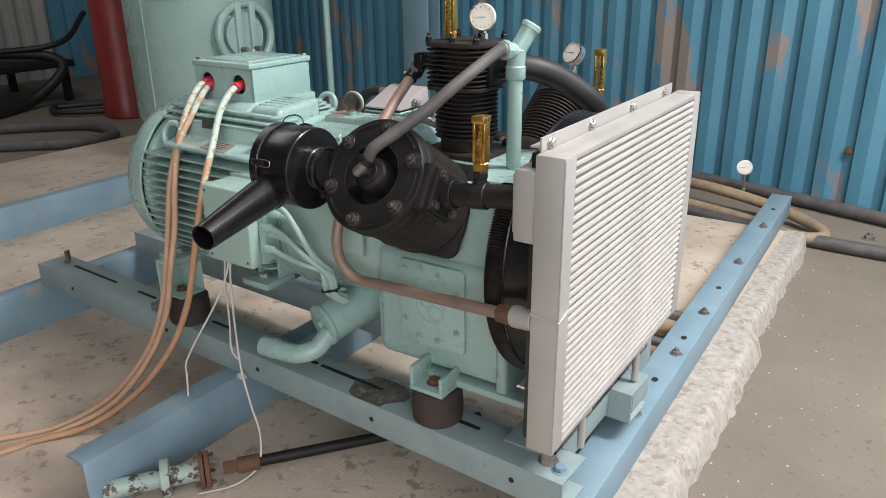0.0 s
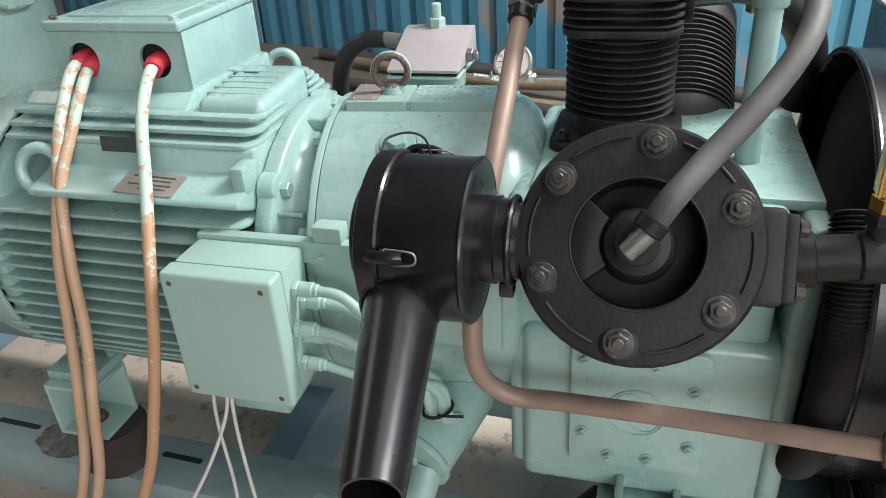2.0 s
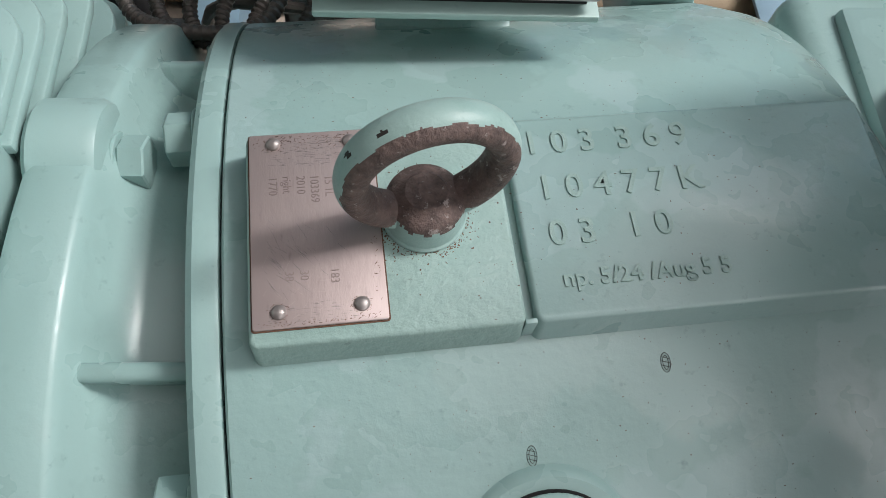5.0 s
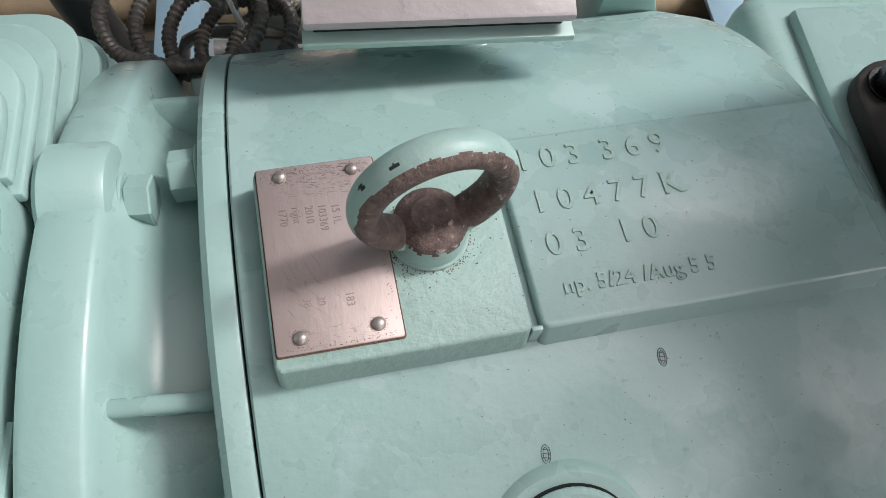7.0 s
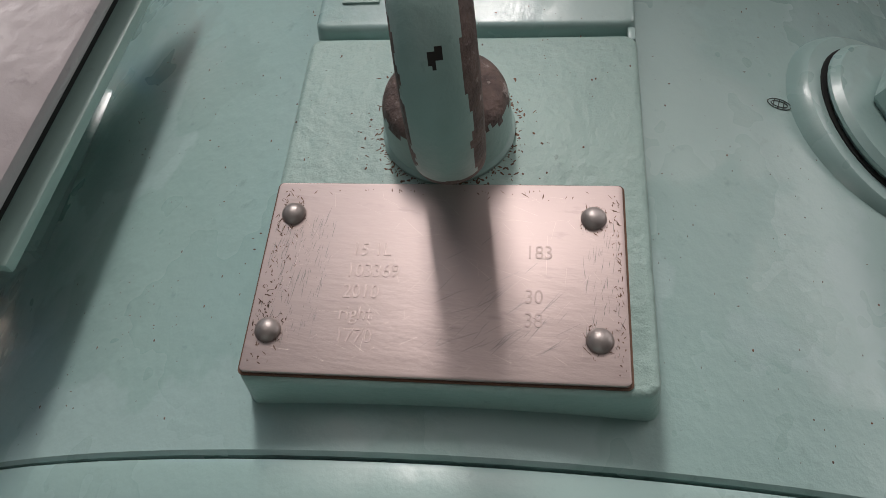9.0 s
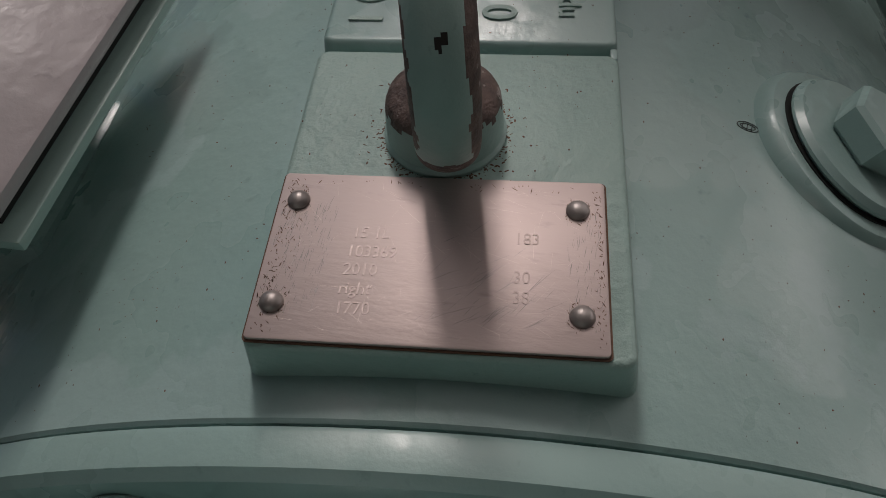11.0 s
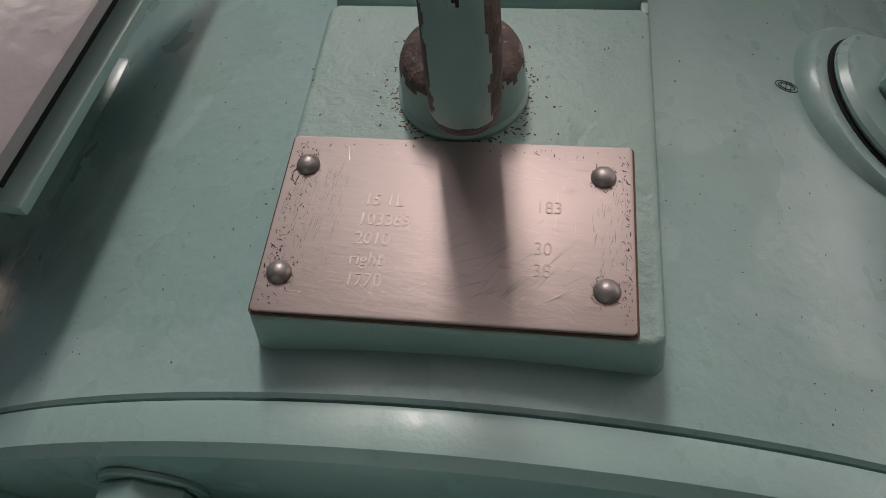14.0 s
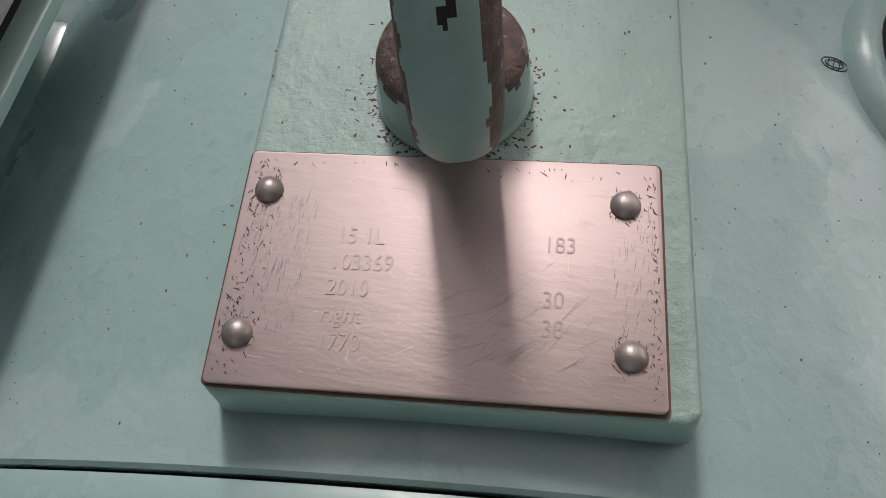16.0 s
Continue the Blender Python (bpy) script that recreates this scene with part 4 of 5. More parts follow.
# grime where the eye bolt meets the paint
bm = bmesh.new()
for i in range(420):
    a, r = rnd.uniform(0, 2 * math.pi), 0.0178 + abs(rnd.gauss(0, 0.0016)) + (abs(rnd.gauss(0, 0.006)) if i % 4 == 0 else 0)
    c, s = EYE_P + Vector((r * math.cos(a), r * math.sin(a), 0.0)), rnd.uniform(0.00012, 0.0005)
    ico = bmesh.ops.create_icosphere(bm, subdivisions=1, radius=s)
    k, w = rnd.uniform(0, 3), rnd.uniform(0.4, 2.2)
    for v in ico["verts"]:
        x, y = v.co.x * w, v.co.y / w
        v.co = Vector((x * math.cos(k) - y * math.sin(k), x * math.sin(k) + y * math.cos(k), v.co.z * 0.35))
    bmesh.ops.translate(bm, verts=ico["verts"], vec=c)
tagged(part("grime", bm, RUST, comp), kind="stuff")
# specks of dirt in the paint of the casing top
bm = bmesh.new()
for i in range(1000):
    x, y = rnd.uniform(0.072, 0.36), rnd.uniform(-0.15, 0.13)
    on_pad = -0.047 < y < 0.052
    if on_pad and x < 0.137:
        continue
    z = TOP + 0.0001 if on_pad else AX + math.sqrt(R * R - y * y)
    s = rnd.choice((0.0001, 0.00012, 0.00015, 0.00015, 0.0002, 0.00025, 0.00035))
    ico = bmesh.ops.create_icosphere(bm, subdivisions=1, radius=s)
    w = rnd.uniform(0.6, 1.7)
    for v in ico["verts"]:
        v.co = Vector((v.co.x * w, v.co.y / w, v.co.z * 0.3))
    bmesh.ops.translate(bm, verts=ico["verts"], vec=(x, y, z))
tagged(part("dirt_specks", skewed(bm), RUST, comp), kind="stuff")

# oil plug on the casing shoulder
n = Vector((0, -0.487, 0.873)).normalized()
pp = SKEW @ (Vector((0.191, 0, AX)) + n * R)
nn = SKEW.to_3x3() @ n
plug = part("oil_plug", merged(lathe([(0.0405, -0.008), (0.0395, -0.002), (0.0378, 0.0015), (0.0362, 0.0028), (0.0325, 0.003)], pp, nn, 48), rod(pp + nn * 0.003, pp + nn * 0.0082, 0.0305, seg=48, bevel=0.002)), MINT, comp)
# near-black ring painted in for the shadow under the plug's inner disc
part("plug_joint", lathe([(0.0313, 0), (0.0313, 0.0005)], pp + nn * 0.0030, nn, 48), DARK, plug)
part("plug_head", rod(pp + nn * 0.0082, pp + nn * 0.0205, 0.0172, seg=6, bevel=0.0018), MINT, plug)
for x, y in ((0.187, -0.095), (0.2485, -0.0645)):  # small inspection stamps under the paint
    m = frame_of((x, y, AX + math.sqrt(R * R - y * y)), (0, y, math.sqrt(R * R - y * y)))
    bits = [tube([m @ Vector((a * math.cos(k * 0.7), b * math.sin(k * 0.7), 0.0001)) for k in range(10)], 0.00014, 5, 2) for a, b in ((0.0042, 0.0021), (0.0030, 0.0012))]
    bits += [tube([m @ Vector((u, -0.0018, 0.0001)), m @ Vector((u + 0.0012, 0.0018, 0.0001))], 0.00014, 5, 2) for u in (-0.0022, -0.0004, 0.0014)]
    part("inspection_stamp", skewed(merged(*bits)), PLATE_DARK, comp)

# crank case
block = part("crankcase", merged(box(0.40, 0.80, -0.225, 0.225, 0.53, 1.065, 0.018, 4), box(0.425, 0.83, -0.245, 0.245, 0.52, 0.85, 0.02, 4)), MINT, comp)
part("top_deck", box(0.43, 0.845, -0.19, 0.2, 1.055, 1.074, 0.006), MINT, comp)
part("fan_end_flange", box(0.815, 0.85, -0.255, 0.255, 0.50, 1.06, 0.012, 3), MINT, comp)
for y0, y1 in ((-0.262, -0.20), (0.20, 0.262)):
    part("base_flange", box(0.56, 0.99, y0, y1, 0.49, 0.512, 0.004), MINT, comp)
for s in (-1, 1):
    ft = part("mounting_foot", merged(box(0.59, 0.70, *sorted((s * 0.235, s * 0.335)), 0.487, 0.502, 0.004), box(0.59, 0.604, *sorted((s * 0.24, s * 0.333)), 0.50, 0.56, 0.004),
                                      box(0.686, 0.70, *sorted((s * 0.24, s * 0.333)), 0.50, 0.545, 0.004)), MINT, comp)
    part("foot_bolt", hex_bolt((0.645, s * 0.29, 0.502), (0, 0, 1), 0.017, 0.012, 1.3), RUST, ft)
cover = part("inspection_cover", prism(rounded(0.215, 0.25, 0.018), 0.013, Matrix.Translation((0.615, -0.2455, 0.713)) @ FACE_FRONT, 0.003), MINT, comp)
for x, z in ((0.53, 0.812), (0.585, 0.822), (0.64, 0.81), (0.70, 0.768), (0.53, 0.66), (0.575, 0.615), (0.638, 0.617), (0.70, 0.655)):
    part("cover_bolt", hex_bolt((x, -0.2585, z), (0, -1, 0), 0.0085, 0.008, 1.4, stud=0.004), MINT, cover)
part("cast_ring", ring((0.614, -0.2588, 0.712), (0, -1, 0), 0.046, 0.0022, 40, 8), MINT, cover)
part("cast_mark", ring((0.603, -0.2588, 0.728), (0, -1, 0), 0.022, 0.002, 30, 8), MINT, cover)
part("cast_mark", ring((0.628, -0.2588, 0.697), (0, -1, 0), 0.022, 0.002, 30, 8), MINT, cover)


def fin_stack(base, axis, seats, r, core, mat, parent, thick=0.0045, hexed=False, seg=40):
    """A core with round cooling fins, each an object of its own on one mesh."""
    base, axis = Vector(base), Vector(axis).normalized()
    part("barrel", rod(base + axis * (seats[0] - 0.012), base + axis * (seats[-1] + 0.012), core, seg=seg), mat, parent)
    one = None
    q = frame_of((0, 0, 0), axis)
    for s in seats:
        m = Matrix.Translation(base + axis * s) @ q
        if one is None:
            if hexed:
                one = part("fin", prism(rounded(2 * r, 2 * r, r * 0.45, 5), thick, Matrix.Identity(4), 0.001), mat, parent)
            else:
                one = part("fin", lathe([(r - 0.002, 0), (r, 0.001), (r, thick - 0.001), (r - 0.002, thick)], (0, 0, 0), (0, 0, 1), seg), mat, parent)
            one.matrix_basis = m
        else:
            again(one, m)


# front cylinder, thirty degrees above the horizontal
ELEV = radians(31.5)
C1, A1 = Vector((0.595, 0, AX - 0.01)), Vector((0, -math.cos(ELEV), math.sin(ELEV)))
front = part("front_cylinder", merged(rod(C1 + A1 * 0.225, C1 + A1 * 0.28, 0.12, seg=40)), BLACK_CAST, comp, "black finned low-pressure cylinder")
part("seat_flange", prism(rounded(0.25, 0.25, 0.03), 0.016, frame_of(C1 + A1 * 0.262, A1), 0.003), BLACK_CAST, front)
fin_stack(C1, A1, [0.295 + i * 0.0135 for i in range(14)], 0.134, 0.10, FIN_IRON, front)
U1 = Vector((1, 0, 0))
V1 = A1.cross(U1)
if V1.z < 0:
    V1 = -V1


def at1(u, v, d):
    """A place on the front cylinder: across, up and along."""
    return C1 + U1 * u + V1 * v + A1 * d


# the head: a dished cover with a groove round the hub and two arched slots
head = part("cylinder_head", lathe([(0.136, 0.485), (0.1395, 0.489), (0.1395, 0.505), (0.137, 0.509), (0.1365, 0.514), (0.1395, 0.517), (0.1395, 0.531), (0.135, 0.538), (0.098, 0.541), (0.0765, 0.541),
                                     (0.0735, 0.538), (0.0720, 0.46), (0.047, 0.46), (0.043, 0.530), (0.036, 0.544), (0.024, 0.549), (0.02, 0.547)], C1, A1, 64), BLACK_CAST, front)
# the groove stops short on the filter side, where the cover is solid
land = [(rr * math.cos(radians(k)), rr * math.sin(radians(k))) for rr, ks in ((0.0415, range(140, 221, 8)), (0.0745, range(220, 139, -8))) for k in ks]
bm = prism(land, 0.150, Matrix.Identity(4), 0.003)
bm.transform(Matrix.Translation(C1 + A1 * 0.3912) @ Matrix(((U1.x, V1.x, A1.x, 0), (U1.y, V1.y, A1.y, 0), (U1.z, V1.z, A1.z, 0), (0, 0, 0, 1))))
part("solid_land", bm, BLACK_CAST, head)
part("rim_bead", ring(C1 + A1 * 0.5395, A1, 0.0755, 0.0020, 56, 8), BLACK_CAST, head)
for k in range(6):
    a = radians(84 + 60 * k)
    p = at1(0.1135 * math.cos(a), 0.1135 * math.sin(a), 0.5385)
    part("head_bolt", hex_bolt(p + A1 * 0.0022, A1, 0.0125, 0.012, 1.4, stud=0.008), BLACK_WORN, head)
    part("bolt_boss", lathe([(0.0225, -0.006), (0.0225, 0.0018), (0.0205, 0.0032), (0.016, 0.0034)], p - A1 * 0.001, A1, 28), BLACK_CAST, head)
    part("cast_bead", tube([at1(0.1225 * math.cos(a + b), 0.1225 * math.sin(a + b), 0.5395) for b in (0.24, 0.36, 0.48, 0.60, 0.72, 0.81)], 0.0024, 8, 3), BLACK_CAST, head)
part("hub", merged(rod(C1 + A1 * 0.54, C1 + A1 * 0.556, 0.026, seg=24), rod(C1 + A1 * 0.556, C1 + A1 * 0.575, 0.015, seg=6)), BLACK_CAST, head)
part("elbow", merged(rod(C1 + A1 * 0.57, C1 + A1 * 0.582, 0.012, seg=16), rod(at1(-0.012, -0.014, 0.580), at1(0.012, 0.012, 0.586), 0.0115, seg=16)), STEEL_DULL, head)
part("hose_clip", rod(at1(0.008, 0.012, 0.585), at1(0.018, 0.026, 0.588), 0.018, seg=20), BLACK_CAST, head)
# ports: to the cooler on one side, to the filter on the other
port = part("outlet_port", merged(box(0.705, 0.752, -0.065, 0.065, -0.055, 0.055, 0.008), box(0.748, 0.766, -0.055, 0.055, -0.05, 0.05, 0.005)), BLACK_CAST, front)
port.matrix_basis = Matrix.Translation((0, -0.40, 1.092)) @ Matrix.Rotation(-ELEV, 4, "X")
for y, z in ((-0.04, 0.035), (0.04, 0.035), (-0.04, -0.035), (0.04, -0.035)):
    part("port_bolt", hex_bolt((0.766, y, z), (1, 0, 0), 0.01, 0.009, 1.3), BLACK_WORN, port)

# pipe to the cooler with its relief valve
pipe = thing("delivery_pipe", "black steel pipe from the cylinder head to the cooler", "pipe")
part("tube", rod((0.762, -0.400, 1.094), (0.985, -0.392, 1.118), 0.027, seg=28), BLACK_CAST, pipe)
part("collar", rod((0.766, -0.400, 1.094), (0.79, -0.399, 1.097), 0.034, seg=28), BLACK_CAST, pipe)
part("weld_collar", rod((0.835, -0.3985, 1.102), (0.873, -0.3965, 1.106), 0.0305, seg=28), BLACK_CAST, pipe)
part("nipple", merged(rod((0.853, -0.397, 1.12), (0.853, -0.397, 1.150), 0.015, seg=20), rod((0.853, -0.397, 1.146), (0.853, -0.397, 1.162), 0.019, seg=6)), BLACK_CAST, pipe)


def relief_valve(p, h, name="relief_valve"):
    """A brass spring valve: hexagon foot, slotted cage with its spring rod, and a cap."""
    p = Vector(p)
    root = thing(name, "brass spring relief valve with a slotted cage", "relief valve", "brass relief valves")
    root.matrix_world = Matrix.Translation(p)
    part("hex_foot", rod((0, 0, 0), (0, 0, h * 0.16), 0.019, seg=6, bevel=0.002), BRASS, root)
    part("cage", merged(box(-0.016, -0.009, -0.012, 0.012, h * 0.155, h * 0.9, 0.002), box(0.009, 0.016, -0.012, 0.012, h * 0.155, h * 0.9, 0.002)), BRASS, root)
    part("spindle", merged(rod((0, 0, h * 0.15), (0, 0, h * 0.9), 0.0042), tube([(0.0065 * math.cos(k * 0.9), 0.0065 * math.sin(k * 0.9), h * (0.2 + 0.0125 * k)) for k in range(50)], 0.0011, 6, 1)), BRASS, root)
    part("cap", box(-0.0165, 0.0165, -0.0165, 0.0165, h * 0.87, h, 0.003), BRASS, root)
    return root


relief_valve((0.854, -0.397, 1.162), 0.122)
relief_valve((0.785, 0.42, 1.20), 0.14)
relief_valve((0.50, 0.03, 1.392), 0.12)

# upright cylinder
C2 = Vector((0.545, 0.04, 0))
top = part("top_cylinder", merged(prism(rounded(0.215, 0.20, 0.03), 0.014, Matrix.Translation((C2.x, C2.y, 1.0745)), 0.003), rod(C2 + Vector((0, 0, 1.088)), C2 + Vector((0, 0, 1.125)), 0.075, seg=40)), FIN_IRON, comp, "black finned upright cylinder")
for x in (-0.085, 0.085):
    for y in (-0.078, 0.078):
        part("base_nut", hex_bolt(C2 + Vector((x, y, 1.0885)), (0, 0, 1), 0.011, 0.012, 1.3, stud=0.006), BLACK, top)
fin_stack(C2, (0, 0, 1), [1.125 + i * 0.0125 for i in range(11)], 0.09, 0.060, FIN_IRON, top, 0.0036)
fin_stack(C2, (0, 0, 1), [1.275 + i * 0.0128 for i in range(8)], 0.092, 0.066, FIN_IRON, top, 0.0036, hexed=True)
part("joint_plate", prism(rounded(0.185, 0.185, 0.045), 0.012, Matrix.Translation((C2.x, C2.y, 1.259)), 0.002), FIN_IRON, top)
part("valve_cover", prism(rounded(0.186, 0.186, 0.04), 0.014, Matrix.Translation((C2.x, C2.y, 1.375)), 0.004), FIN_IRON, top)
for x in (-0.075, 0, 0.075):
    for y in (-0.075, 0.075):
        part("head_nut", hex_bolt(C2 + Vector((x, y, 1.3885)), (0, 0, 1), 0.0095, 0.011, 1.3, stud=0.01), BLACK, top)
part("side_port", merged(rod((0.46, 0.03, 1.325), (0.405, 0.025, 1.325), 0.022), box(0.39, 0.42, 0.0, 0.05, 1.30, 1.35, 0.006)), BLACK, top)
part("right_port", merged(rod((0.62, 0.04, 1.32), (0.70, 0.05, 1.325), 0.034), box(0.63, 0.65, -0.005, 0.085, 1.275, 1.365, 0.005)), BLACK, top)

# rear cylinder, leaning back
C3, A3 = Vector((0.66, 0, AX)), Vector((0, math.cos(radians(35)), math.sin(radians(35))))
rear = part("rear_cylinder", rod(C3 + A3 * 0.23, C3 + A3 * 0.30, 0.09, seg=36), FIN_IRON, comp, "black finned rear cylinder")
fin_stack(C3, A3, [0.30 + i * 0.013 for i in range(15)], 0.095, 0.07, FIN_IRON, rear)
part("rear_head", rod(C3 + A3 * 0.495, C3 + A3 * 0.55, 0.095, seg=36), FIN_IRON, rear)
for k in range(6):
    a = radians(30 + 60 * k)
    v3 = Vector((0, -A3.z, A3.y))
    part("head_bolt", hex_bolt(C3 + A3 * 0.55 + Vector((0.078 * math.cos(a), 0, 0)) + v3 * 0.078 * math.sin(a), A3, 0.01, 0.011, 1.3), BLACK, rear)


def gauge(p, axis, r, label, depth=0.026, stem=None):
    """A round pressure gauge: steel case, dial, hand and stem."""
    p, axis = Vector(p), Vector(axis).normalized()
    root = thing("pressure_gauge", label, "pressure gauge", "pressure gauges")
    part("case", lathe([(r * 0.9, -depth), (r, -depth + 0.004), (r, -0.004), (r * 1.05, -0.003), (r * 1.05, 0.002), (r * 0.93, 0.003), (r * 0.92, 0.0005)], p, axis, 40), STEEL, root)
    part("dial", rod(p + axis * 0.0004, p + axis * 0.0012, r * 0.91, seg=40, bevel=0.0002), DIAL, root)
    m = frame_of(p + axis * 0.0014, axis)
    part("pointer", prism([(-0.001, -r * 0.2), (0.001, -r * 0.2), (0.0004, r * 0.7), (-0.0004, r * 0.7)], 0.0006, m, 0), SIGN, root)
    part("scale", merged(*[prism([(-0.0006, r * 0.7), (0.0006, r * 0.7), (0.0006, r * 0.82), (-0.0006, r * 0.82)], 0.0004, m @ Matrix.Rotation(radians(-130 + 26 * k), 4, "Z"), 0) for k in range(11)]), SIGN, root)
    if stem:
        q = p - axis * depth * 0.6
        part("stem", merged(rod(stem, q, r * 0.16, seg=12), rod(stem, Vector(stem) + (q - Vector(stem)) * 0.3, r * 0.26, seg=6)), STEEL, root)
    return root


gauge((0.607, 0.02, 1.452), (0.35, -0.75, 0.05), 0.035, "round steel pressure gauge on the upright cylinder", stem=(0.607, 0.035, 1.392))
gauge((0.66, 0.49, 1.315), (-0.3, -0.7, 0.45), 0.036, "round steel pressure gauge on the rear cylinder", stem=(0.665, 0.50, 1.24))
gauge((0.323, 0.262, 1.135), (-0.05, -0.8, 0.62), 0.038, "round steel pressure gauge on a thin pipe behind the casing", stem=(0.323, 0.27, 1.075))
gauge((0.62, 3.55, 0.235), (0.4, -0.9, 0.2), 0.05, "small pressure gauge on a stem beside the wall", stem=(0.63, 3.58, 0.02))

# ---- hoses and pipes of the compressor ----
copper = thing("copper_pipe", "brown copper pipe bent down from the cylinder to the cooler", "pipe")
part("pipe_run", tube([(0.385, 0.02, 1.30), (0.384, -0.09, 1.22), (0.379, -0.20, 1.12), (0.372, -0.30, 1.0), (0.370, -0.345, 0.90), (0.380, -0.345, 0.825), (0.425, -0.335, 0.782), (0.50, -0.335, 0.782), (0.70, -0.362, 0.803), (0.92, -0.41, 0.836), (0.96, -0.417, 0.842)], 0.0150, 18, 10), COPPER, copper)
part("top_nut", merged(rod((0.386, 0.03, 1.310), (0.3855, 0.002, 1.288), 0.025, seg=6), rod((0.3855, 0.004, 1.290), (0.385, -0.014, 1.277), 0.021)), BLACK, copper)
part("lower_nut", merged(rod((0.915, -0.409, 0.835), (0.935, -0.413, 0.838), 0.024, seg=6), rod((0.934, -0.413, 0.838), (0.958, -0.417, 0.842), 0.026, seg=6)), RUST, copper)
part("union", rod((0.957, -0.417, 0.842), (1.017, -0.43, 0.852), 0.026, seg=28), ALU, copper)

hose = thing("crankcase_hose", "grey rubber hose from the green riser to the front cylinder head", "hose")
part("tube", tube([at1(0.016, 0.022, 0.588), (0.628, -0.485, 1.204), (0.662, -0.447, 1.235), (0.715, -0.395, 1.285), (0.757, -0.335, 1.337), (0.770, -0.25, 1.372), (0.757, -0.16, 1.388), (0.744, -0.106, 1.386)], 0.0145, 16, 8), HOSE, hose)
part("clamp", rod((0.750, -0.13, 1.389), (0.744, -0.107, 1.386), 0.0175), STEEL_DULL, hose)
riser = thing("riser_pipe", "mint-painted vertical pipe with a branched fitting on top", "pipe")
part("tube", rod((0.749, -0.052, 1.07), (0.749, -0.052, 1.33), 0.0195, seg=28), MINT, riser)
part("collar", lathe([(0.024, 0), (0.026, 0.003), (0.026, 0.032), (0.023, 0.036)], (0.749, -0.052, 1.308), (0, 0, 1), 28), MINT, riser)
part("branch", merged(rod((0.749, -0.052, 1.34), (0.752, -0.052, 1.385), 0.0235), rod((0.750, -0.052, 1.375), (0.775, -0.025, 1.436), 0.0225), rod((0.75, -0.05, 1.378), (0.744, -0.098, 1.385), 0.02)), MINT, riser)
part("cap", lathe([(0.0245, 0), (0.0265, 0.002), (0.0265, 0.012), (0.022, 0.016)], (0.773, -0.027, 1.430), (0.38, 0.4, 0.9), 28), MINT, riser)
part("union_nut", rod((0.745, -0.088, 1.384), (0.742, -0.106, 1.386), 0.0245, seg=8), MINT, riser)
big = thing("suction_hose", "thick black rubber hose curving down behind the cylinders", "hose")
part("tube", tube([(0.68, 0.05, 1.325), (0.735, 0.095, 1.315), (0.785, 0.16, 1.28), (0.845, 0.225, 1.215), (0.868, 0.26, 1.14), (0.868, 0.28, 1.06)], 0.034, 20, 8), HOSE_BLACK, big)

# ---- air filter ----
filt = thing("air_filter", "glossy black drum air filter with a tapering intake spout", "air filter")
FC = Vector((0.008, -0.455, 1.118))
part("drum", lathe([(0.085, 0.29), (0.096, 0.292), (0.1, 0.298), (0.1, 0.400), (0.095, 0.406), (0.05, 0.408)], FC, (1, 0, 0), 56), BLACK, filt)
part("end_cap", lathe([(0.03, 0.262), (0.068, 0.264), (0.073, 0.269), (0.075, 0.277), (0.094, 0.279), (0.103, 0.283), (0.1045, 0.306), (0.102, 0.309)], FC, (1, 0, 0), 56), BLACK, filt)
part("rim", ring(FC + Vector((0.402, 0, 0)), (1, 0, 0), 0.097, 0.0045, 56, 10), BLACK, filt)
part("neck", lathe([(0.052, 0.405), (0.053, 0.43), (0.05, 0.432), (0.05, 0.446), (0.046, 0.448), (0.045, 0.456)], FC + Vector((0, -0.005, 0.006)), (1, 0, 0), 40), BLACK, filt)
part("clamp", merged(ring(FC + Vector((0.447, -0.005, 0.006)), (1, 0, 0), 0.0515, 0.004, 40, 8), box(0.438, 0.456, -0.475, -0.455, 1.052, 1.072, 0.003)), BLACK, filt)
spout = part("spout", shell((0.335, -0.525, 1.075), (0.386, -0.79, 1.036), 0.046, 0.030, 0.003, 36), BLACK, filt)
part("spout_collar", ring((0.338, -0.545, 1.072), (0.051, -0.265, -0.039), 0.046, 0.003, 36, 8), BLACK, filt)
for a in (165, 50, 285):  # spring clips that hold the end cap: a lever, a catch and a wire loop
    d = Vector((0, math.cos(radians(a)), math.sin(radians(a))))
    e, along = Vector((0, -d.z, d.y)), Vector((1, 0, 0))
    c = FC + along * 0.325 + d * 0.1015
    lever = tube([c - along * 0.026 + d * 0.004, c - along * 0.014 + d * 0.010, c + along * 0.004 + d * 0.0095, c + along * 0.016 + d * 0.006], 0.0055, 10)
    for v in lever.verts:
        v.co += e * (v.co - c).dot(e) * 0.45
    clip = part("clip", merged(lever, rod(c - e * 0.009 - along * 0.006 + d * 0.004, c + e * 0.009 - along * 0.006 + d * 0.004, 0.0045)), BLACK, filt)
    part("wire_loop", tube([c - e * 0.0085 - along * 0.004 + d * 0.005, c - e * 0.008 + along * 0.020 + d * 0.006, c - e * 0.005 + along * 0.030 + d * 0.005, c + e * 0.004 + along * 0.031 + d * 0.005, c + e * 0.008 + along * 0.022 + d * 0.006, c + e * 0.0085 - along * 0.004 + d * 0.005], 0.0013, 8), STEEL_DULL, clip)
part("bail_wire", tube([(0.288, -0.428, 1.2165), (0.294, -0.420, 1.229), (0.318, -0.413, 1.235), (0.338, -0.411, 1.228), (0.346, -0.413, 1.206)], 0.0016, 8), BLACK, filt)

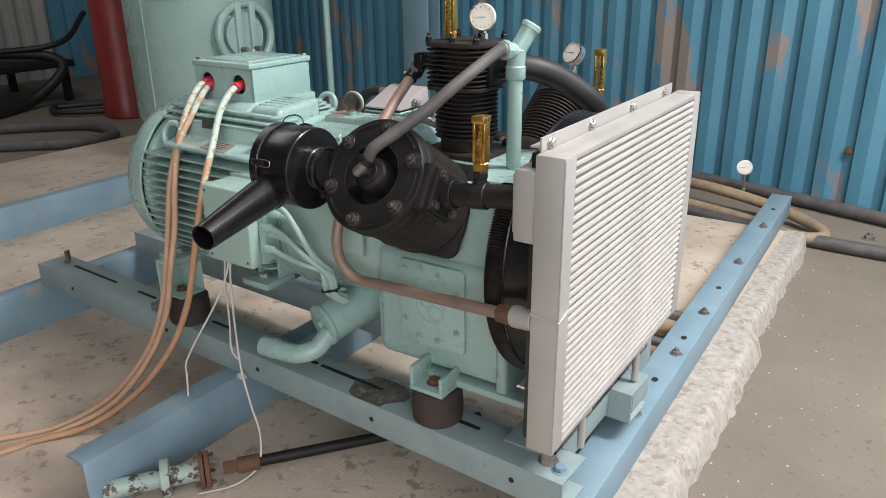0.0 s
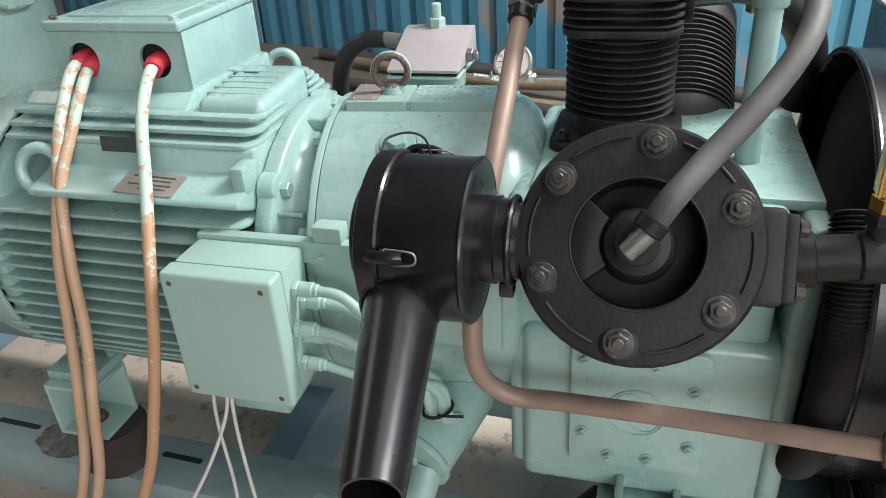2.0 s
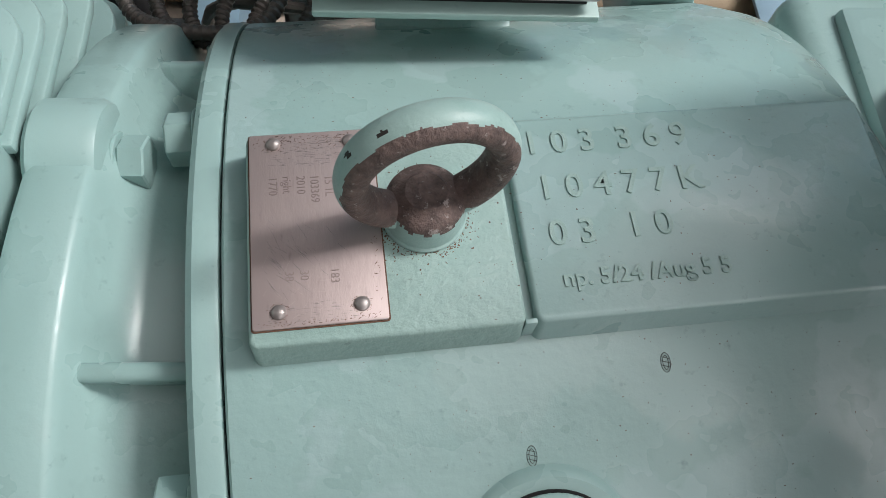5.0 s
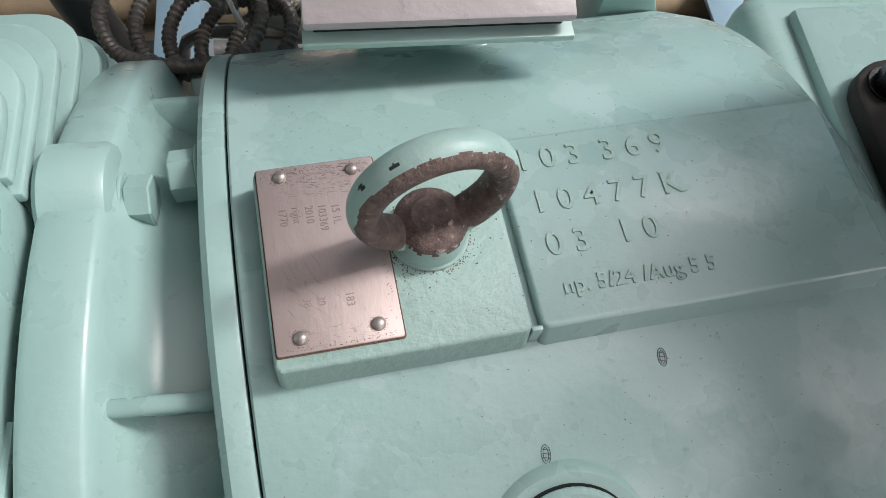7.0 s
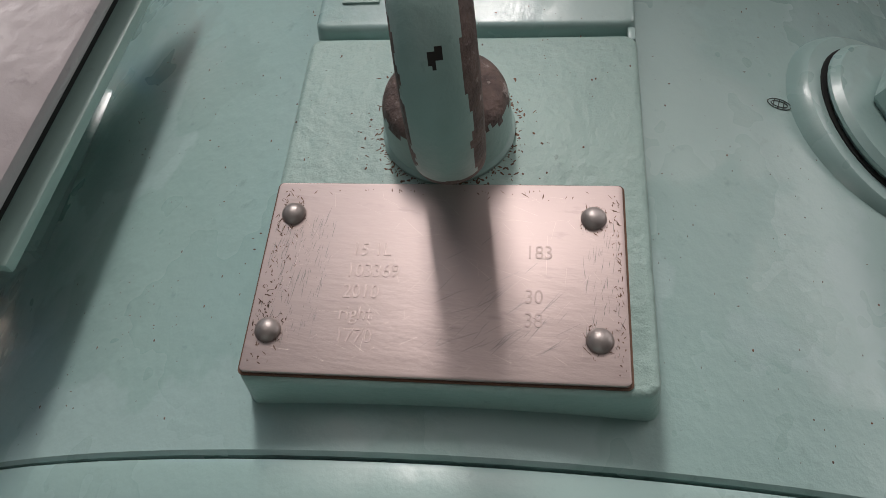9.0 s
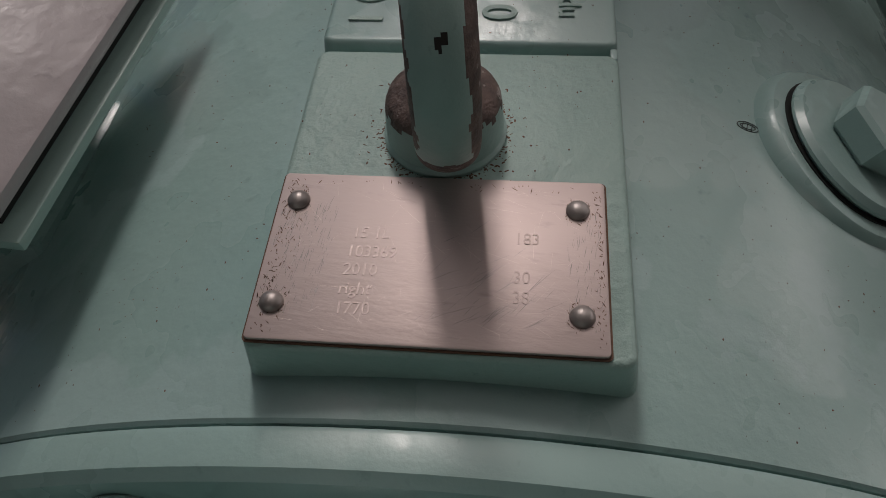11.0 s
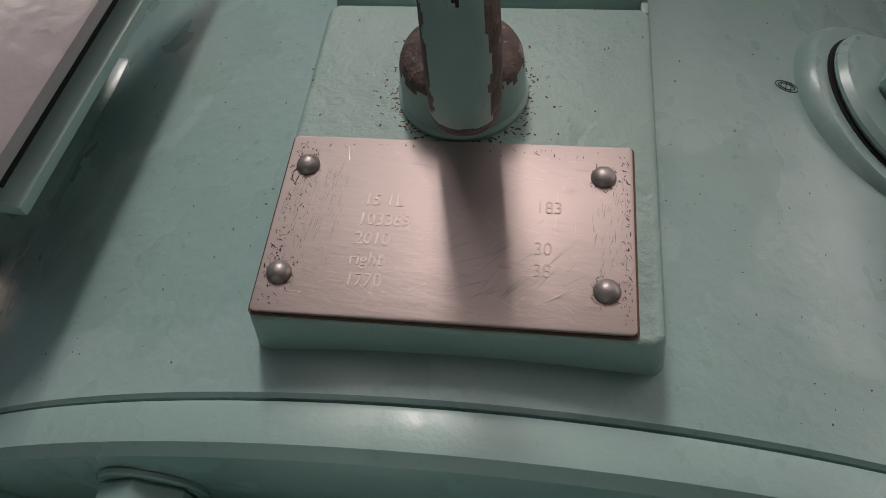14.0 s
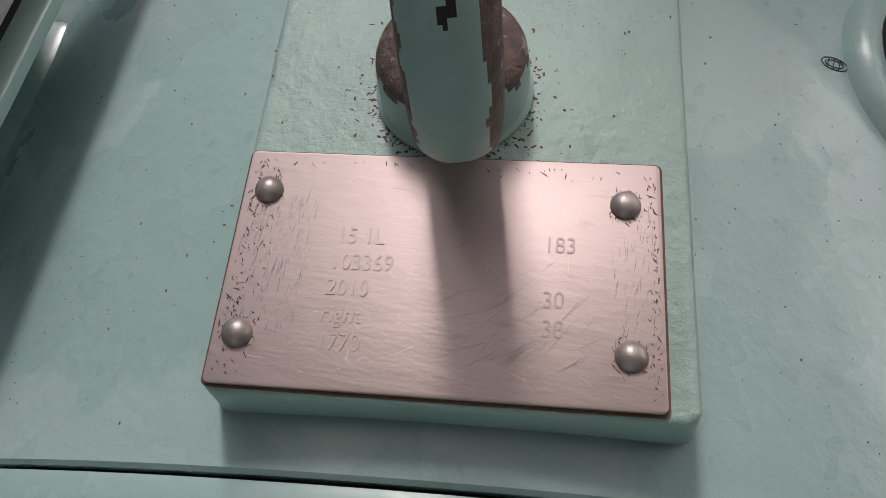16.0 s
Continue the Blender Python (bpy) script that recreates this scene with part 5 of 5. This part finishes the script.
# ---- silencer below ----
sil = thing("silencer", "mint-green horizontal silencer drum with an elbow outlet", "silencer")
part("drum", rod((0.245, -0.285, 0.572), (0.36, 0.05, 0.66), 0.062, seg=40, bevel=0.006), MINT, sil)
part("end_plate", rod((0.241, -0.296, 0.569), (0.245, -0.284, 0.572), 0.067, seg=40), MINT, sil)
part("bolt", hex_bolt((0.2405, -0.2965, 0.576), (-0.3, -0.9, -0.2), 0.011, 0.01, 1.3), MINT, sil)
part("elbow", tube([(0.262, -0.29, 0.55), (0.25, -0.335, 0.515), (0.21, -0.368, 0.499), (0.16, -0.378, 0.496), (0.105, -0.381, 0.496)], 0.029, 22, 8), MINT, sil)
part("socket", shell((0.125, -0.381, 0.496), (0.074, -0.381, 0.494), 0.0315, 0.0315, 0.004, 30), MINT, sil)

# ---- cooler with its fan ring ----
cool = thing("cooler", "grey aluminium plate cooler with rows of pale fins", "cooler")
X0, X1, Y0, Y1, Z0, Z1 = 1.016, 1.082, -0.457, 0.462, 0.534, 1.231
part("side_tank", box(X0, X1, Y0, Y0 + 0.055, Z0, Z1, 0.003), ALU, cool)
part("side_tank", box(X0, X1, Y1 - 0.055, Y1, Z0, Z1, 0.003), ALU, cool)
part("top_bar", box(X0 + 0.001, X1 - 0.001, Y0 + 0.054, Y1 - 0.054, Z1 - 0.014, Z1 - 0.001, 0.002), ALU, cool)
part("bottom_bar", box(X0 + 0.001, X1 - 0.001, Y0 + 0.054, Y1 - 0.054, Z0 + 0.001, Z0 + 0.014, 0.002), ALU, cool)
# painted darker for the shade behind the slats
part("core", box(X0 + 0.006, X1 - 0.012, Y0 + 0.05, Y1 - 0.05, Z0 + 0.01, Z1 - 0.01, 0), ALU_SHADED, cool)
rows = 34
step = (Z1 - Z0 - 0.034) / rows
slat0 = part("slat", merged(box(X0 + 0.003, X1 - 0.001, Y0 + 0.0545, Y1 - 0.0545, -0.0046, 0.0046, 0.001, 1)), ALU_FIN, cool)
for i in range(rows):
    m = Matrix.Translation((0, 0, Z0 + 0.019 + step * (i + 0.5)))
    if i == 0:
        slat0.matrix_basis = m
    else:
        again(slat0, m)
bm = bmesh.new()
for i in range(rows + 1):
    zc = Z0 + 0.019 + step * i
    n = 230
    pts = [(Y0 + 0.0555 + (Y1 - Y0 - 0.111) * k / n, zc + (0.005 if k % 2 else -0.005)) for k in range(n + 1)]
    a = [bm.verts.new((X1 - 0.006, y, z)) for y, z in pts]
    b = [bm.verts.new((X1 - 0.02, y, z)) for y, z in pts]
    for k in range(n):
        bm.faces.new((a[k], a[k + 1], b[k + 1], b[k]))
tagged(part("fin_folds", bm, ALU_FIN, cool), kind="stuff")
part("weld_seam", tube([(X0, Y0 - 0.001, 0.878), (X1 - 0.004, Y0 - 0.001, 0.874), (X1 + 0.001, Y0 + 0.004, 0.873), (X1 + 0.001, Y0 + 0.05, 0.885)], 0.003, 8, 5), ALU, cool)
part("weld_seam", tube([(X1, Y0 + 0.001, 1.225), (X1 + 0.0008, Y0 + 0.001, 0.9), (X1, Y0 + 0.001, 0.54)], 0.0022, 6, 30, 0.12), ALU, cool)
part("mounting_strip", merged(box(X0 - 0.006, X0 - 0.001, Y0 + 0.03, Y1 - 0.06, Z1 - 0.03, Z1 + 0.028, 0.001), box(X0 - 0.03, X0 - 0.006, Y0 + 0.035, Y1 - 0.06, Z1 + 0.004, Z1 + 0.008, 0.001)), ALU, cool)
for y in (-0.39, -0.18, 0.08, 0.33):
    part("strip_bolt", hex_bolt((X0 - 0.001, y, Z1 + 0.012), (1, 0, 0), 0.009, 0.008, 1.5), STEEL, cool)
part("inlet_box", merged(box(0.965, X0 + 0.001, -0.452, -0.335, 1.035, 1.195, 0.006), box(0.957, 0.966, -0.44, -0.345, 1.05, 1.18, 0.003)), ALU, cool)
for y in (-0.2, 0.2):
    part("support_foot", merged(box(1.03, 1.066, y - 0.02, y + 0.02, 0.50, 0.536, 0.003), rod((1.048, y, 0.392), (1.048, y, 0.5), 0.010)), ALU, cool)
part("corner_foot", rod((1.04, -0.40, 0.46), (1.04, -0.40, 0.536), 0.01), STEEL_DULL, cool)
part("stand", merged(box(0.99, 1.01, -0.27, 0.42, 0.392, 0.54, 0.002), box(0.98, 1.07, -0.40, 0.43, 0.515, 0.533, 0.002)), BLACK, cool)

shroud = thing("fan_shroud", "black sheet-metal fan shroud between the crankcase and the cooler", "fan shroud")
part("frame", box(0.992, X0 - 0.0065, Y0 + 0.03, Y1 - 0.04, Z0 + 0.01, Z1 - 0.005, 0.002), BLACK, shroud)
part("drum", shell((0.885, 0, 0.875), (0.993, 0, 0.875), 0.352, 0.352, 0.004, 72), BLACK, shroud)
part("inner_ring", ring((0.888, 0, 0.875), (1, 0, 0), 0.349, 0.006, 72, 10), BLACK, shroud)
# plain near-black disc closes the drum, no fan blades behind it
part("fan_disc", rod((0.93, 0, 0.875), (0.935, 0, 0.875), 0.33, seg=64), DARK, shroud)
coil = thing("finned_coil", "black finned cooling coil bent round the fan opening", "cooling coil")
arc = [(0.862, 0.335 * math.cos(radians(a)), 0.875 + 0.335 * math.sin(radians(a))) for a in [140 + 0.55 * k for k in range(0, 290)]]
part("finned_tube", tube([(x, y, z) for x, y, z in arc], 0.027, 18, 1, 0.13), FIN_IRON, coil)
part("tail", tube([arc[-1], (0.86, -0.10, 0.53), (0.85, 0.05, 0.52)], 0.022, 16), BLACK, coil)

# ---- pressure switch and small fittings behind the casing ----
switch = thing("pressure_switch", "grey-lidded pressure switch with a mint base behind the casing", "pressure switch")
part("base", box(0.125, 0.222, 0.172, 0.272, 1.085, 1.137, 0.004), MINT, switch)
part("base_lip", box(0.100, 0.244, 0.122, 0.288, 1.1375, 1.142, 0.0012), MINT_PALE, switch)
part("joint", box(0.106, 0.238, 0.1305, 0.284, 1.142, 1.1492, 0), DARK, switch)
part("lid", prism([(0.1250, 1.1485), (0.1245, 1.1545), (0.262, 1.205), (0.282, 1.205), (0.287, 1.1485)], 0.142, Matrix(((0, 0, 1, 0.101), (1, 0, 0, 0), (0, 1, 0, 0), (0, 0, 0, 1))), 0.002), SWITCH_GREY, switch)
part("pedestal", box(0.13, 0.21, 0.16, 0.25, 1.03, 1.09, 0.004), MINT, switch)
part("top_fitting", merged(rod((0.165, 0.272, 1.20), (0.165, 0.272, 1.222), 0.018, seg=6), rod((0.165, 0.272, 1.22), (0.165, 0.272, 1.25), 0.010)), MINT_PALE, switch)
part("side_nut", merged(rod((0.243, 0.20, 1.165), (0.256, 0.20, 1.165), 0.013, seg=6), rod((0.255, 0.2, 1.165), (0.266, 0.2, 1.165), 0.009)), STEEL_DULL, switch)
part("ferrule", rod((0.101, 0.27, 1.172), (0.045, 0.28, 1.175), 0.0155, seg=20), STEEL_DULL, switch)
sh = tagged(part("switch_hose", tube([(0.05, 0.28, 1.175), (0.0, 0.285, 1.17), (-0.05, 0.295, 1.135), (-0.075, 0.30, 1.07), (-0.075, 0.31, 0.96), (-0.05, 0.33, 0.8)], 0.0185, 16), HOSE_BLACK), "black rubber hose bending down from the pressure switch", "hose")
cap = thing("capillary_line", "thin steel line joining the switch, gauge and cylinders", "pipe")
part("tube", tube([(0.245, 0.235, 1.115), (0.30, 0.27, 1.10), (0.36, 0.275, 1.10), (0.43, 0.275, 1.10), (0.452, 0.275, 1.085), (0.455, 0.275, 1.03), (0.455, 0.26, 0.95)], 0.005, 10), STEEL, cap)
part("nut", rod((0.275, 0.26, 1.107), (0.297, 0.269, 1.101), 0.011, seg=6), STEEL, cap)
part("nut", rod((0.348, 0.275, 1.10), (0.368, 0.275, 1.10), 0.011, seg=6), STEEL, cap)
part("gauge_block", prism([(0.30, 1.0), (0.302, 1.068), (0.315, 1.078), (0.335, 1.078), (0.35, 1.04), (0.35, 1.0)], 0.05, Matrix(((1, 0, 0, 0), (0, 0, 1, 0.22), (0, 1, 0, 0), (0, 0, 0, 1))), 0.003), MINT, cap)

# armoured cable coiled behind the flange
coilc = tagged(part("armoured_cable", tube([(0.10, 0.30, 1.02), (0.03, 0.27, 1.04)] + [(-0.005 + 0.002 * k + 0.05 * math.cos(k * 0.62), 0.25 + 0.045 * math.sin(k * 0.62), 1.035 + 0.004 * math.sin(k * 1.9) - 0.0012 * k) for k in range(52)] + [(0.0, 0.30, 0.95), (-0.02, 0.33, 0.8)], 0.0052, 10, 12, 0.10), SPIRAL),
                 "bundle of grey armoured cable tied behind the casing flange", "cable")
part("tie", ring((0.045, 0.26, 1.03), (1, 0.3, 0.2), 0.018, 0.0018, 20, 8), WIRE, coilc)

# back support and pipes on the floor behind
sup = thing("slotted_bracket", "bare slotted steel angle standing behind the casing", "bracket")
part("angle_bar", merged(box(0.03, 0.036, 0.42, 0.47, 0.0945, 0.98, 0.001), box(0.03, 0.075, 0.42, 0.426, 0.0945, 0.98, 0.001)), STEEL_DULL, sup)
back = thing("rear_header", "dusty tan pipes running along the floor behind the machine", "pipe")
for i, (y, z, r) in enumerate(((0.9, 0.135, 0.03), (1.0, 0.135, 0.022), (1.12, 0.145, 0.04), (1.3, 0.125, 0.025))):
    part("pipe_run", rod((-1.9, y + 0.03, z), (1.0, y - 0.05, z), r, seg=18), HOSE_TAN if i % 2 == 0 else STEEL_DULL, back)
for x in (-0.6, 0.1, 0.5):
    part("union", rod((x, 0.985, 0.135), (x + 0.07, 0.983, 0.135), 0.038, seg=8), STEEL_DULL, back)

# ---- power cables ----
for pts, mat, nm in (([(-0.415, -0.03, 1.225), (-0.41, -0.082, 1.222), (-0.405, -0.13, 1.205), (-0.402, -0.19, 1.135), (-0.396, -0.24, 1.05), (-0.392, -0.295, 0.93), (-0.392, -0.325, 0.80), (-0.395, -0.355, 0.66), (-0.41, -0.39, 0.50), (-0.46, -0.44, 0.34), (-0.55, -0.54, 0.19), (-0.66, -0.68, 0.105), (-0.78, -0.86, 0.104), (-1.1, -1.2, 0.104)], CABLE, 1),
                     ([(-0.397, -0.03, 1.216), (-0.392, -0.082, 1.213), (-0.386, -0.125, 1.19), (-0.384, -0.185, 1.125), (-0.383, -0.25, 1.042), (-0.366, -0.30, 0.92), (-0.355, -0.33, 0.79), (-0.355, -0.37, 0.65), (-0.365, -0.41, 0.49), (-0.42, -0.47, 0.33), (-0.51, -0.57, 0.185), (-0.63, -0.71, 0.105), (-0.70, -0.92, 0.104), (-0.9, -1.3, 0.104)], CABLE, 2),
                     ([(-0.256, -0.03, 1.222), (-0.25, -0.09, 1.22), (-0.239, -0.14, 1.203), (-0.222, -0.20, 1.155), (-0.194, -0.265, 1.07), (-0.163, -0.345, 0.96), (-0.156, -0.39, 0.85), (-0.185, -0.41, 0.70), (-0.225, -0.425, 0.56), (-0.30, -0.46, 0.40), (-0.41, -0.54, 0.24), (-0.54, -0.65, 0.13), (-0.66, -0.80, 0.104), (-0.85, -1.15, 0.104)], CABLE_MINT, 3)):
    c = tagged(part("power_cable", tube(pts, 0.0105, 14, 9), mat), "orange power cable with flaking mint paint hanging to the floor", "cable", "motor power cables")
    p0, p1 = Vector(pts[0]), Vector(pts[2])
    part("sleeve", tube([pts[0], pts[1], (Vector(pts[1]) + (p1 - Vector(pts[1])) * 0.35)], 0.0165 if nm == 3 else 0.0155, 18, 6), RED_RUBBER, c, "red rubber cable sleeve")

# thin wires from the junction box
for pts in ([(-0.055, -0.37, 0.757), (-0.06, -0.385, 0.70), (-0.10, -0.41, 0.60), (-0.175, -0.45, 0.46), (-0.205, -0.47, 0.39), (-0.19, -0.485, 0.35), (-0.185, -0.50, 0.24), (-0.175, -0.53, 0.12)],
            [(-0.050, -0.37, 0.757), (-0.045, -0.385, 0.66), (-0.03, -0.40, 0.52), (0.0, -0.42, 0.40), (0.05, -0.44, 0.30), (0.10, -0.46, 0.22), (0.12, -0.50, 0.14), (0.09, -0.57, 0.104), (0.03, -0.66, 0.104)],
            [(-0.095, -0.35, 0.757), (-0.10, -0.36, 0.66), (-0.09, -0.37, 0.53), (-0.085, -0.38, 0.43), (-0.06, -0.37, 0.39)]):
    tagged(part("thin_wire", tube(pts, 0.0033, 8, 8), WIRE), "thin pale wire hanging from the junction box", "wire", "thin wires")
conn = tagged(part("wire_connector", merged(box(-0.135, -0.105, -0.335, -0.315, 0.2858, 0.303, 0.003), rod((-0.12, -0.325, 0.300), (-0.115, -0.325, 0.312), 0.006)), WIRE), "small pale wire connector lying on the beam", "connector")

# flanged drain pipe on the floor
drain = thing("flanged_pipe", "rusty flanged pipe with flaking green paint on the floor", "pipe")
part("pipe_run", rod((0.55, 0.12, 0.125), (0.06, -0.56, 0.150), 0.018, seg=20), BLACK_CAST, drain)
part("coupling", merged(rod((0.115, -0.487, 0.148), (0.075, -0.54, 0.149), 0.025), rod((0.09, -0.52, 0.149), (0.05, -0.574, 0.15), 0.021, seg=6)), RUST, drain)
dv = Vector((-0.6, -0.8, 0.0)).normalized()
f0 = Vector((0.02, -0.60, 0.155))
part("flange", merged(rod(f0, f0 + dv * 0.014, 0.056, seg=36), rod(f0 + dv * 0.017, f0 + dv * 0.030, 0.056, seg=36)), RUST, drain)
for k in range(4):
    a = radians(45 + 90 * k)
    s = Vector((-dv.y, dv.x, 0))
    part("flange_bolt", merged(rod(f0 + s * 0.042 * math.cos(a) + Vector((0, 0, 0.042 * math.sin(a))) - dv * 0.015, f0 + s * 0.042 * math.cos(a) + Vector((0, 0, 0.042 * math.sin(a))) + dv * 0.045, 0.006, seg=6)), RUST, drain)
part("green_body", merged(rod(f0 + dv * 0.03, f0 + dv * 0.13, 0.03), rod(f0 + dv * 0.115, f0 + dv * 0.14, 0.058, seg=32), rod(f0 + dv * 0.14, f0 + dv * 0.3, 0.028)), MINT_OLD, drain)

# ---- far things ----
tank = thing("air_receiver", "tall mint-green air receiver tank with a bolted handhole", "tank")
TC, TR = Vector((-3.36, 2.32, 0)), 0.565
part("shell", lathe([(0.35, 0.28), (0.5, 0.34), (TR, 0.46), (TR, 2.6), (0.5, 2.75), (0.3, 2.82)], TC, (0, 0, 1), 72), MINT, tank)
part("skirt", rod(TC + Vector((0, -0.06, 0.094)), TC + Vector((0, -0.06, 0.40)), 0.38, seg=48), MINT, tank)
part("weld_seam", tube([(TC.x + TR * math.cos(radians(-85)), TC.y + TR * math.sin(radians(-85)), z) for z in (0.5, 1.0, 1.6, 2.5)], 0.006, 6, 2), MINT, tank)
hn = Vector((math.cos(radians(-8)), math.sin(radians(-8)), 0))
hs = Vector((-hn.y, hn.x, 0))
hc = TC + hn * (TR + 0.03) + Vector((0, 0, 1.09))
hand = part("handhole", merged(rod(TC + hn * 0.45 + Vector((0, 0, 1.09)), hc, 0.16, seg=40), ring(hc, hn, 0.225, 0.03, 40, 10)), MINT, tank)
for s in (-0.06, 0.06):
    b = box(-0.025, 0.025, -0.03, 0.05, -0.24, 0.24, 0.006)
    b.transform(Matrix.Translation(hc + hs * s) @ Matrix.Rotation(math.atan2(hn.y, hn.x) + math.pi / 2, 4, "Z"))
    part("clamp_bar", b, MINT_PALE, hand)
    part("clamp_bolt", rod(hc + hs * s + Vector((0, 0, -0.1)), hc + hs * s + hn * 0.1 + Vector((0, 0, -0.1)), 0.02, seg=6), STEEL_DULL, hand)
sn = Vector((math.cos(radians(-50)), math.sin(radians(-50)), 0))
bm = bmesh.new()
for z0, z1, rr, mt in ((1.35, 1.55, TR + 0.004, SIGN),):
    cols = [[bm.verts.new((TC.x + rr * math.cos(radians(a)), TC.y + rr * math.sin(radians(a)), z)) for z in (z0, z1)] for a in range(-78, -17, 4)]
    for p, q in zip(cols, cols[1:]):
        bm.faces.new((p[0], q[0], q[1], p[1]))
sign = part("sign", bm, SIGN, tank, "black painted sign with unreadable white bars")
for a0, a1 in ((-75, -70), (-68, -62), (-60, -50), (-36, -30), (-28, -21)):
    bm = bmesh.new()
    cols = [[bm.verts.new((TC.x + (TR + 0.006) * math.cos(radians(a)), TC.y + (TR + 0.006) * math.sin(radians(a)), z)) for z in (1.375, 1.50)] for a in np.linspace(a0, a1, 4)]
    for p, q in zip(cols, cols[1:]):
        bm.faces.new((p[0], q[0], q[1], p[1]))
    part("bar", bm, LETTER, sign)
part("side_pipe", tube([TC + Vector((0.36, 0.44, 1.72)), TC + Vector((0.50, 0.52, 1.60)), TC + Vector((0.66, 0.60, 1.58)), TC + Vector((0.74, 0.64, 1.5)), TC + Vector((0.75, 0.645, 1.1)), TC + Vector((0.75, 0.645, 0.094))], 0.028, 14), MINT, tank)

red = thing("red_cylinder", "tall dark red steel gas cylinder on the floor", "gas cylinder")
part("body", lathe([(0.24, 0.0), (0.255, 0.01), (0.255, 0.18), (0.245, 0.2), (0.245, 1.9), (0.2, 2.05), (0.08, 2.12)], (-5.95, 3.28, 0.001), (0, 0, 1), 40), RED_PAINT, red)
part("valve", rod((-5.95, 3.28, 2.1), (-5.95, 3.28, 2.22), 0.05), STEEL_DULL, red)

bench = thing("hose_rack", "low dark rack piled with black hoses by the far wall", "rack")
part("top", box(-8.9, -7.4, 1.6, 3.6, 0.42, 0.5, 0.01), BLACK_CAST, bench)
for x in (-8.8, -7.5):
    for y in (1.7, 3.5):
        part("leg", box(x - 0.04, x + 0.04, y - 0.04, y + 0.04, 0, 0.42, 0.004), BLACK_CAST, bench)
for i, pts in enumerate(([(-8.8, 1.7, 0.55), (-8.2, 2.6, 0.6), (-7.6, 3.3, 0.57), (-7.35, 3.4, 0.4), (-7.3, 2.9, 0.08), (-7.0, 2.3, 0.05)],
                         [(-8.9, 2.0, 0.56), (-8.0, 2.8, 0.62), (-7.5, 3.5, 0.7), (-8.0, 4.2, 1.0)],
                         [(-6.9, 1.2, 0.05), (-6.2, 2.0, 0.05), (-5.6, 2.55, 0.05), (-5.0, 2.45, 0.05), (-4.95, 2.05, 0.05), (-5.3, 1.7, 0.05), (-5.7, 1.3, 0.05)],
                         [(-6.9, 3.0, 0.05), (-6.5, 3.5, 0.06), (-6.2, 3.2, 0.05), (-6.6, 2.8, 0.05), (-7.0, 3.1, 0.05), (-6.7, 3.6, 0.05)])):
    tagged(part("floor_hose", tube(pts, (0.06, 0.035, 0.05, 0.03)[i], 14), HOSE if i == 2 else HOSE_BLACK), "dusty black rubber hose lying over the floor", "hose", "floor hoses")

# hoses along the blue wall
for pts, r, mat in (([(-1.6, 4.10, 0.06), (-0.4, 3.65, 0.06), (0.15, 3.42, 0.12), (0.55, 3.28, 0.13), (0.95, 3.20, 0.08), (1.20, 3.02, 0.05), (1.22, 2.86, 0.05), (1.05, 2.80, 0.06), (0.8, 2.98, 0.05), (0.3, 3.15, 0.05), (-0.6, 3.35, 0.05)], 0.036, HOSE_TAN),
                    ([(-2.0, 4.35, 0.05), (-0.6, 4.0, 0.05), (0.6, 3.72, 0.05), (1.6, 3.42, 0.05), (2.6, 3.2, 0.05), (4.5, 2.75, 0.05)], 0.042, HOSE),
                    ([(-1.5, 3.6, 0.05), (-0.2, 3.2, 0.05), (0.5, 2.95, 0.05), (1.2, 2.83, 0.04), (1.9, 2.78, 0.04), (3.2, 2.5, 0.04)], 0.04, HOSE)):
    tagged(part("wall_hose", tube(pts, r, 14), mat), "dusty rubber hose lying along the foot of the blue wall", "hose", "hoses along the wall")
nut = tagged(part("floor_nut", hex_bolt((1.46, 3.15, 0.001), (0, 0, 1), 0.03, 0.02, 1.4, stud=0.02), STEEL_DULL), "loose rusty nut lying on the floor", "nut")
wb = tagged(part("wall_bolt", hex_bolt((1.21, 3.795, 0.377), (-0.26, -0.96, 0), 0.02, 0.015, 1.4), RUST), "rusty bolt in the blue wall sheet", "bolt")

# chips of paint, grit and small stones on the foundation and the floor
rnd = random.Random(21)
for name, x0, x1, y0, y1, z, n, mat in (("floor_grit", 1.2, 2.3, -0.9, 2.6, 0.0, 420, SLAB), ("slab_grit", -1.4, 1.0, -1.1, -0.3, 0.0945, 520, SLAB), ("slab_chips", 0.2, 1.0, 0.5, 2.6, 0.0945, 160, EDGE)):
    bm = bmesh.new()
    for i in range(n):
        s = rnd.choice((0.0015, 0.002, 0.003, 0.004, 0.006, 0.009)) * (0.55 if name == "floor_grit" else 1)
        x = x0 + (x1 - x0) * (rnd.random() ** (2.0 if name == "floor_grit" else 1.0))
        ico = bmesh.ops.create_icosphere(bm, subdivisions=1, radius=s)
        k, w = rnd.uniform(0, 3), rnd.uniform(0.5, 1.6)
        for v in ico["verts"]:
            a, b = v.co.x * w * rnd.uniform(0.7, 1.2), v.co.y / w * rnd.uniform(0.7, 1.2)
            v.co = Vector((a * math.cos(k) - b * math.sin(k), a * math.sin(k) + b * math.cos(k), v.co.z * 0.35))
        bmesh.ops.translate(bm, verts=ico["verts"], vec=(x, rnd.uniform(y0, y1), z + s * 0.15))
    tagged(part(name, bm, mat), "loose chips and grit scattered over the concrete", "grit", kind="stuff")
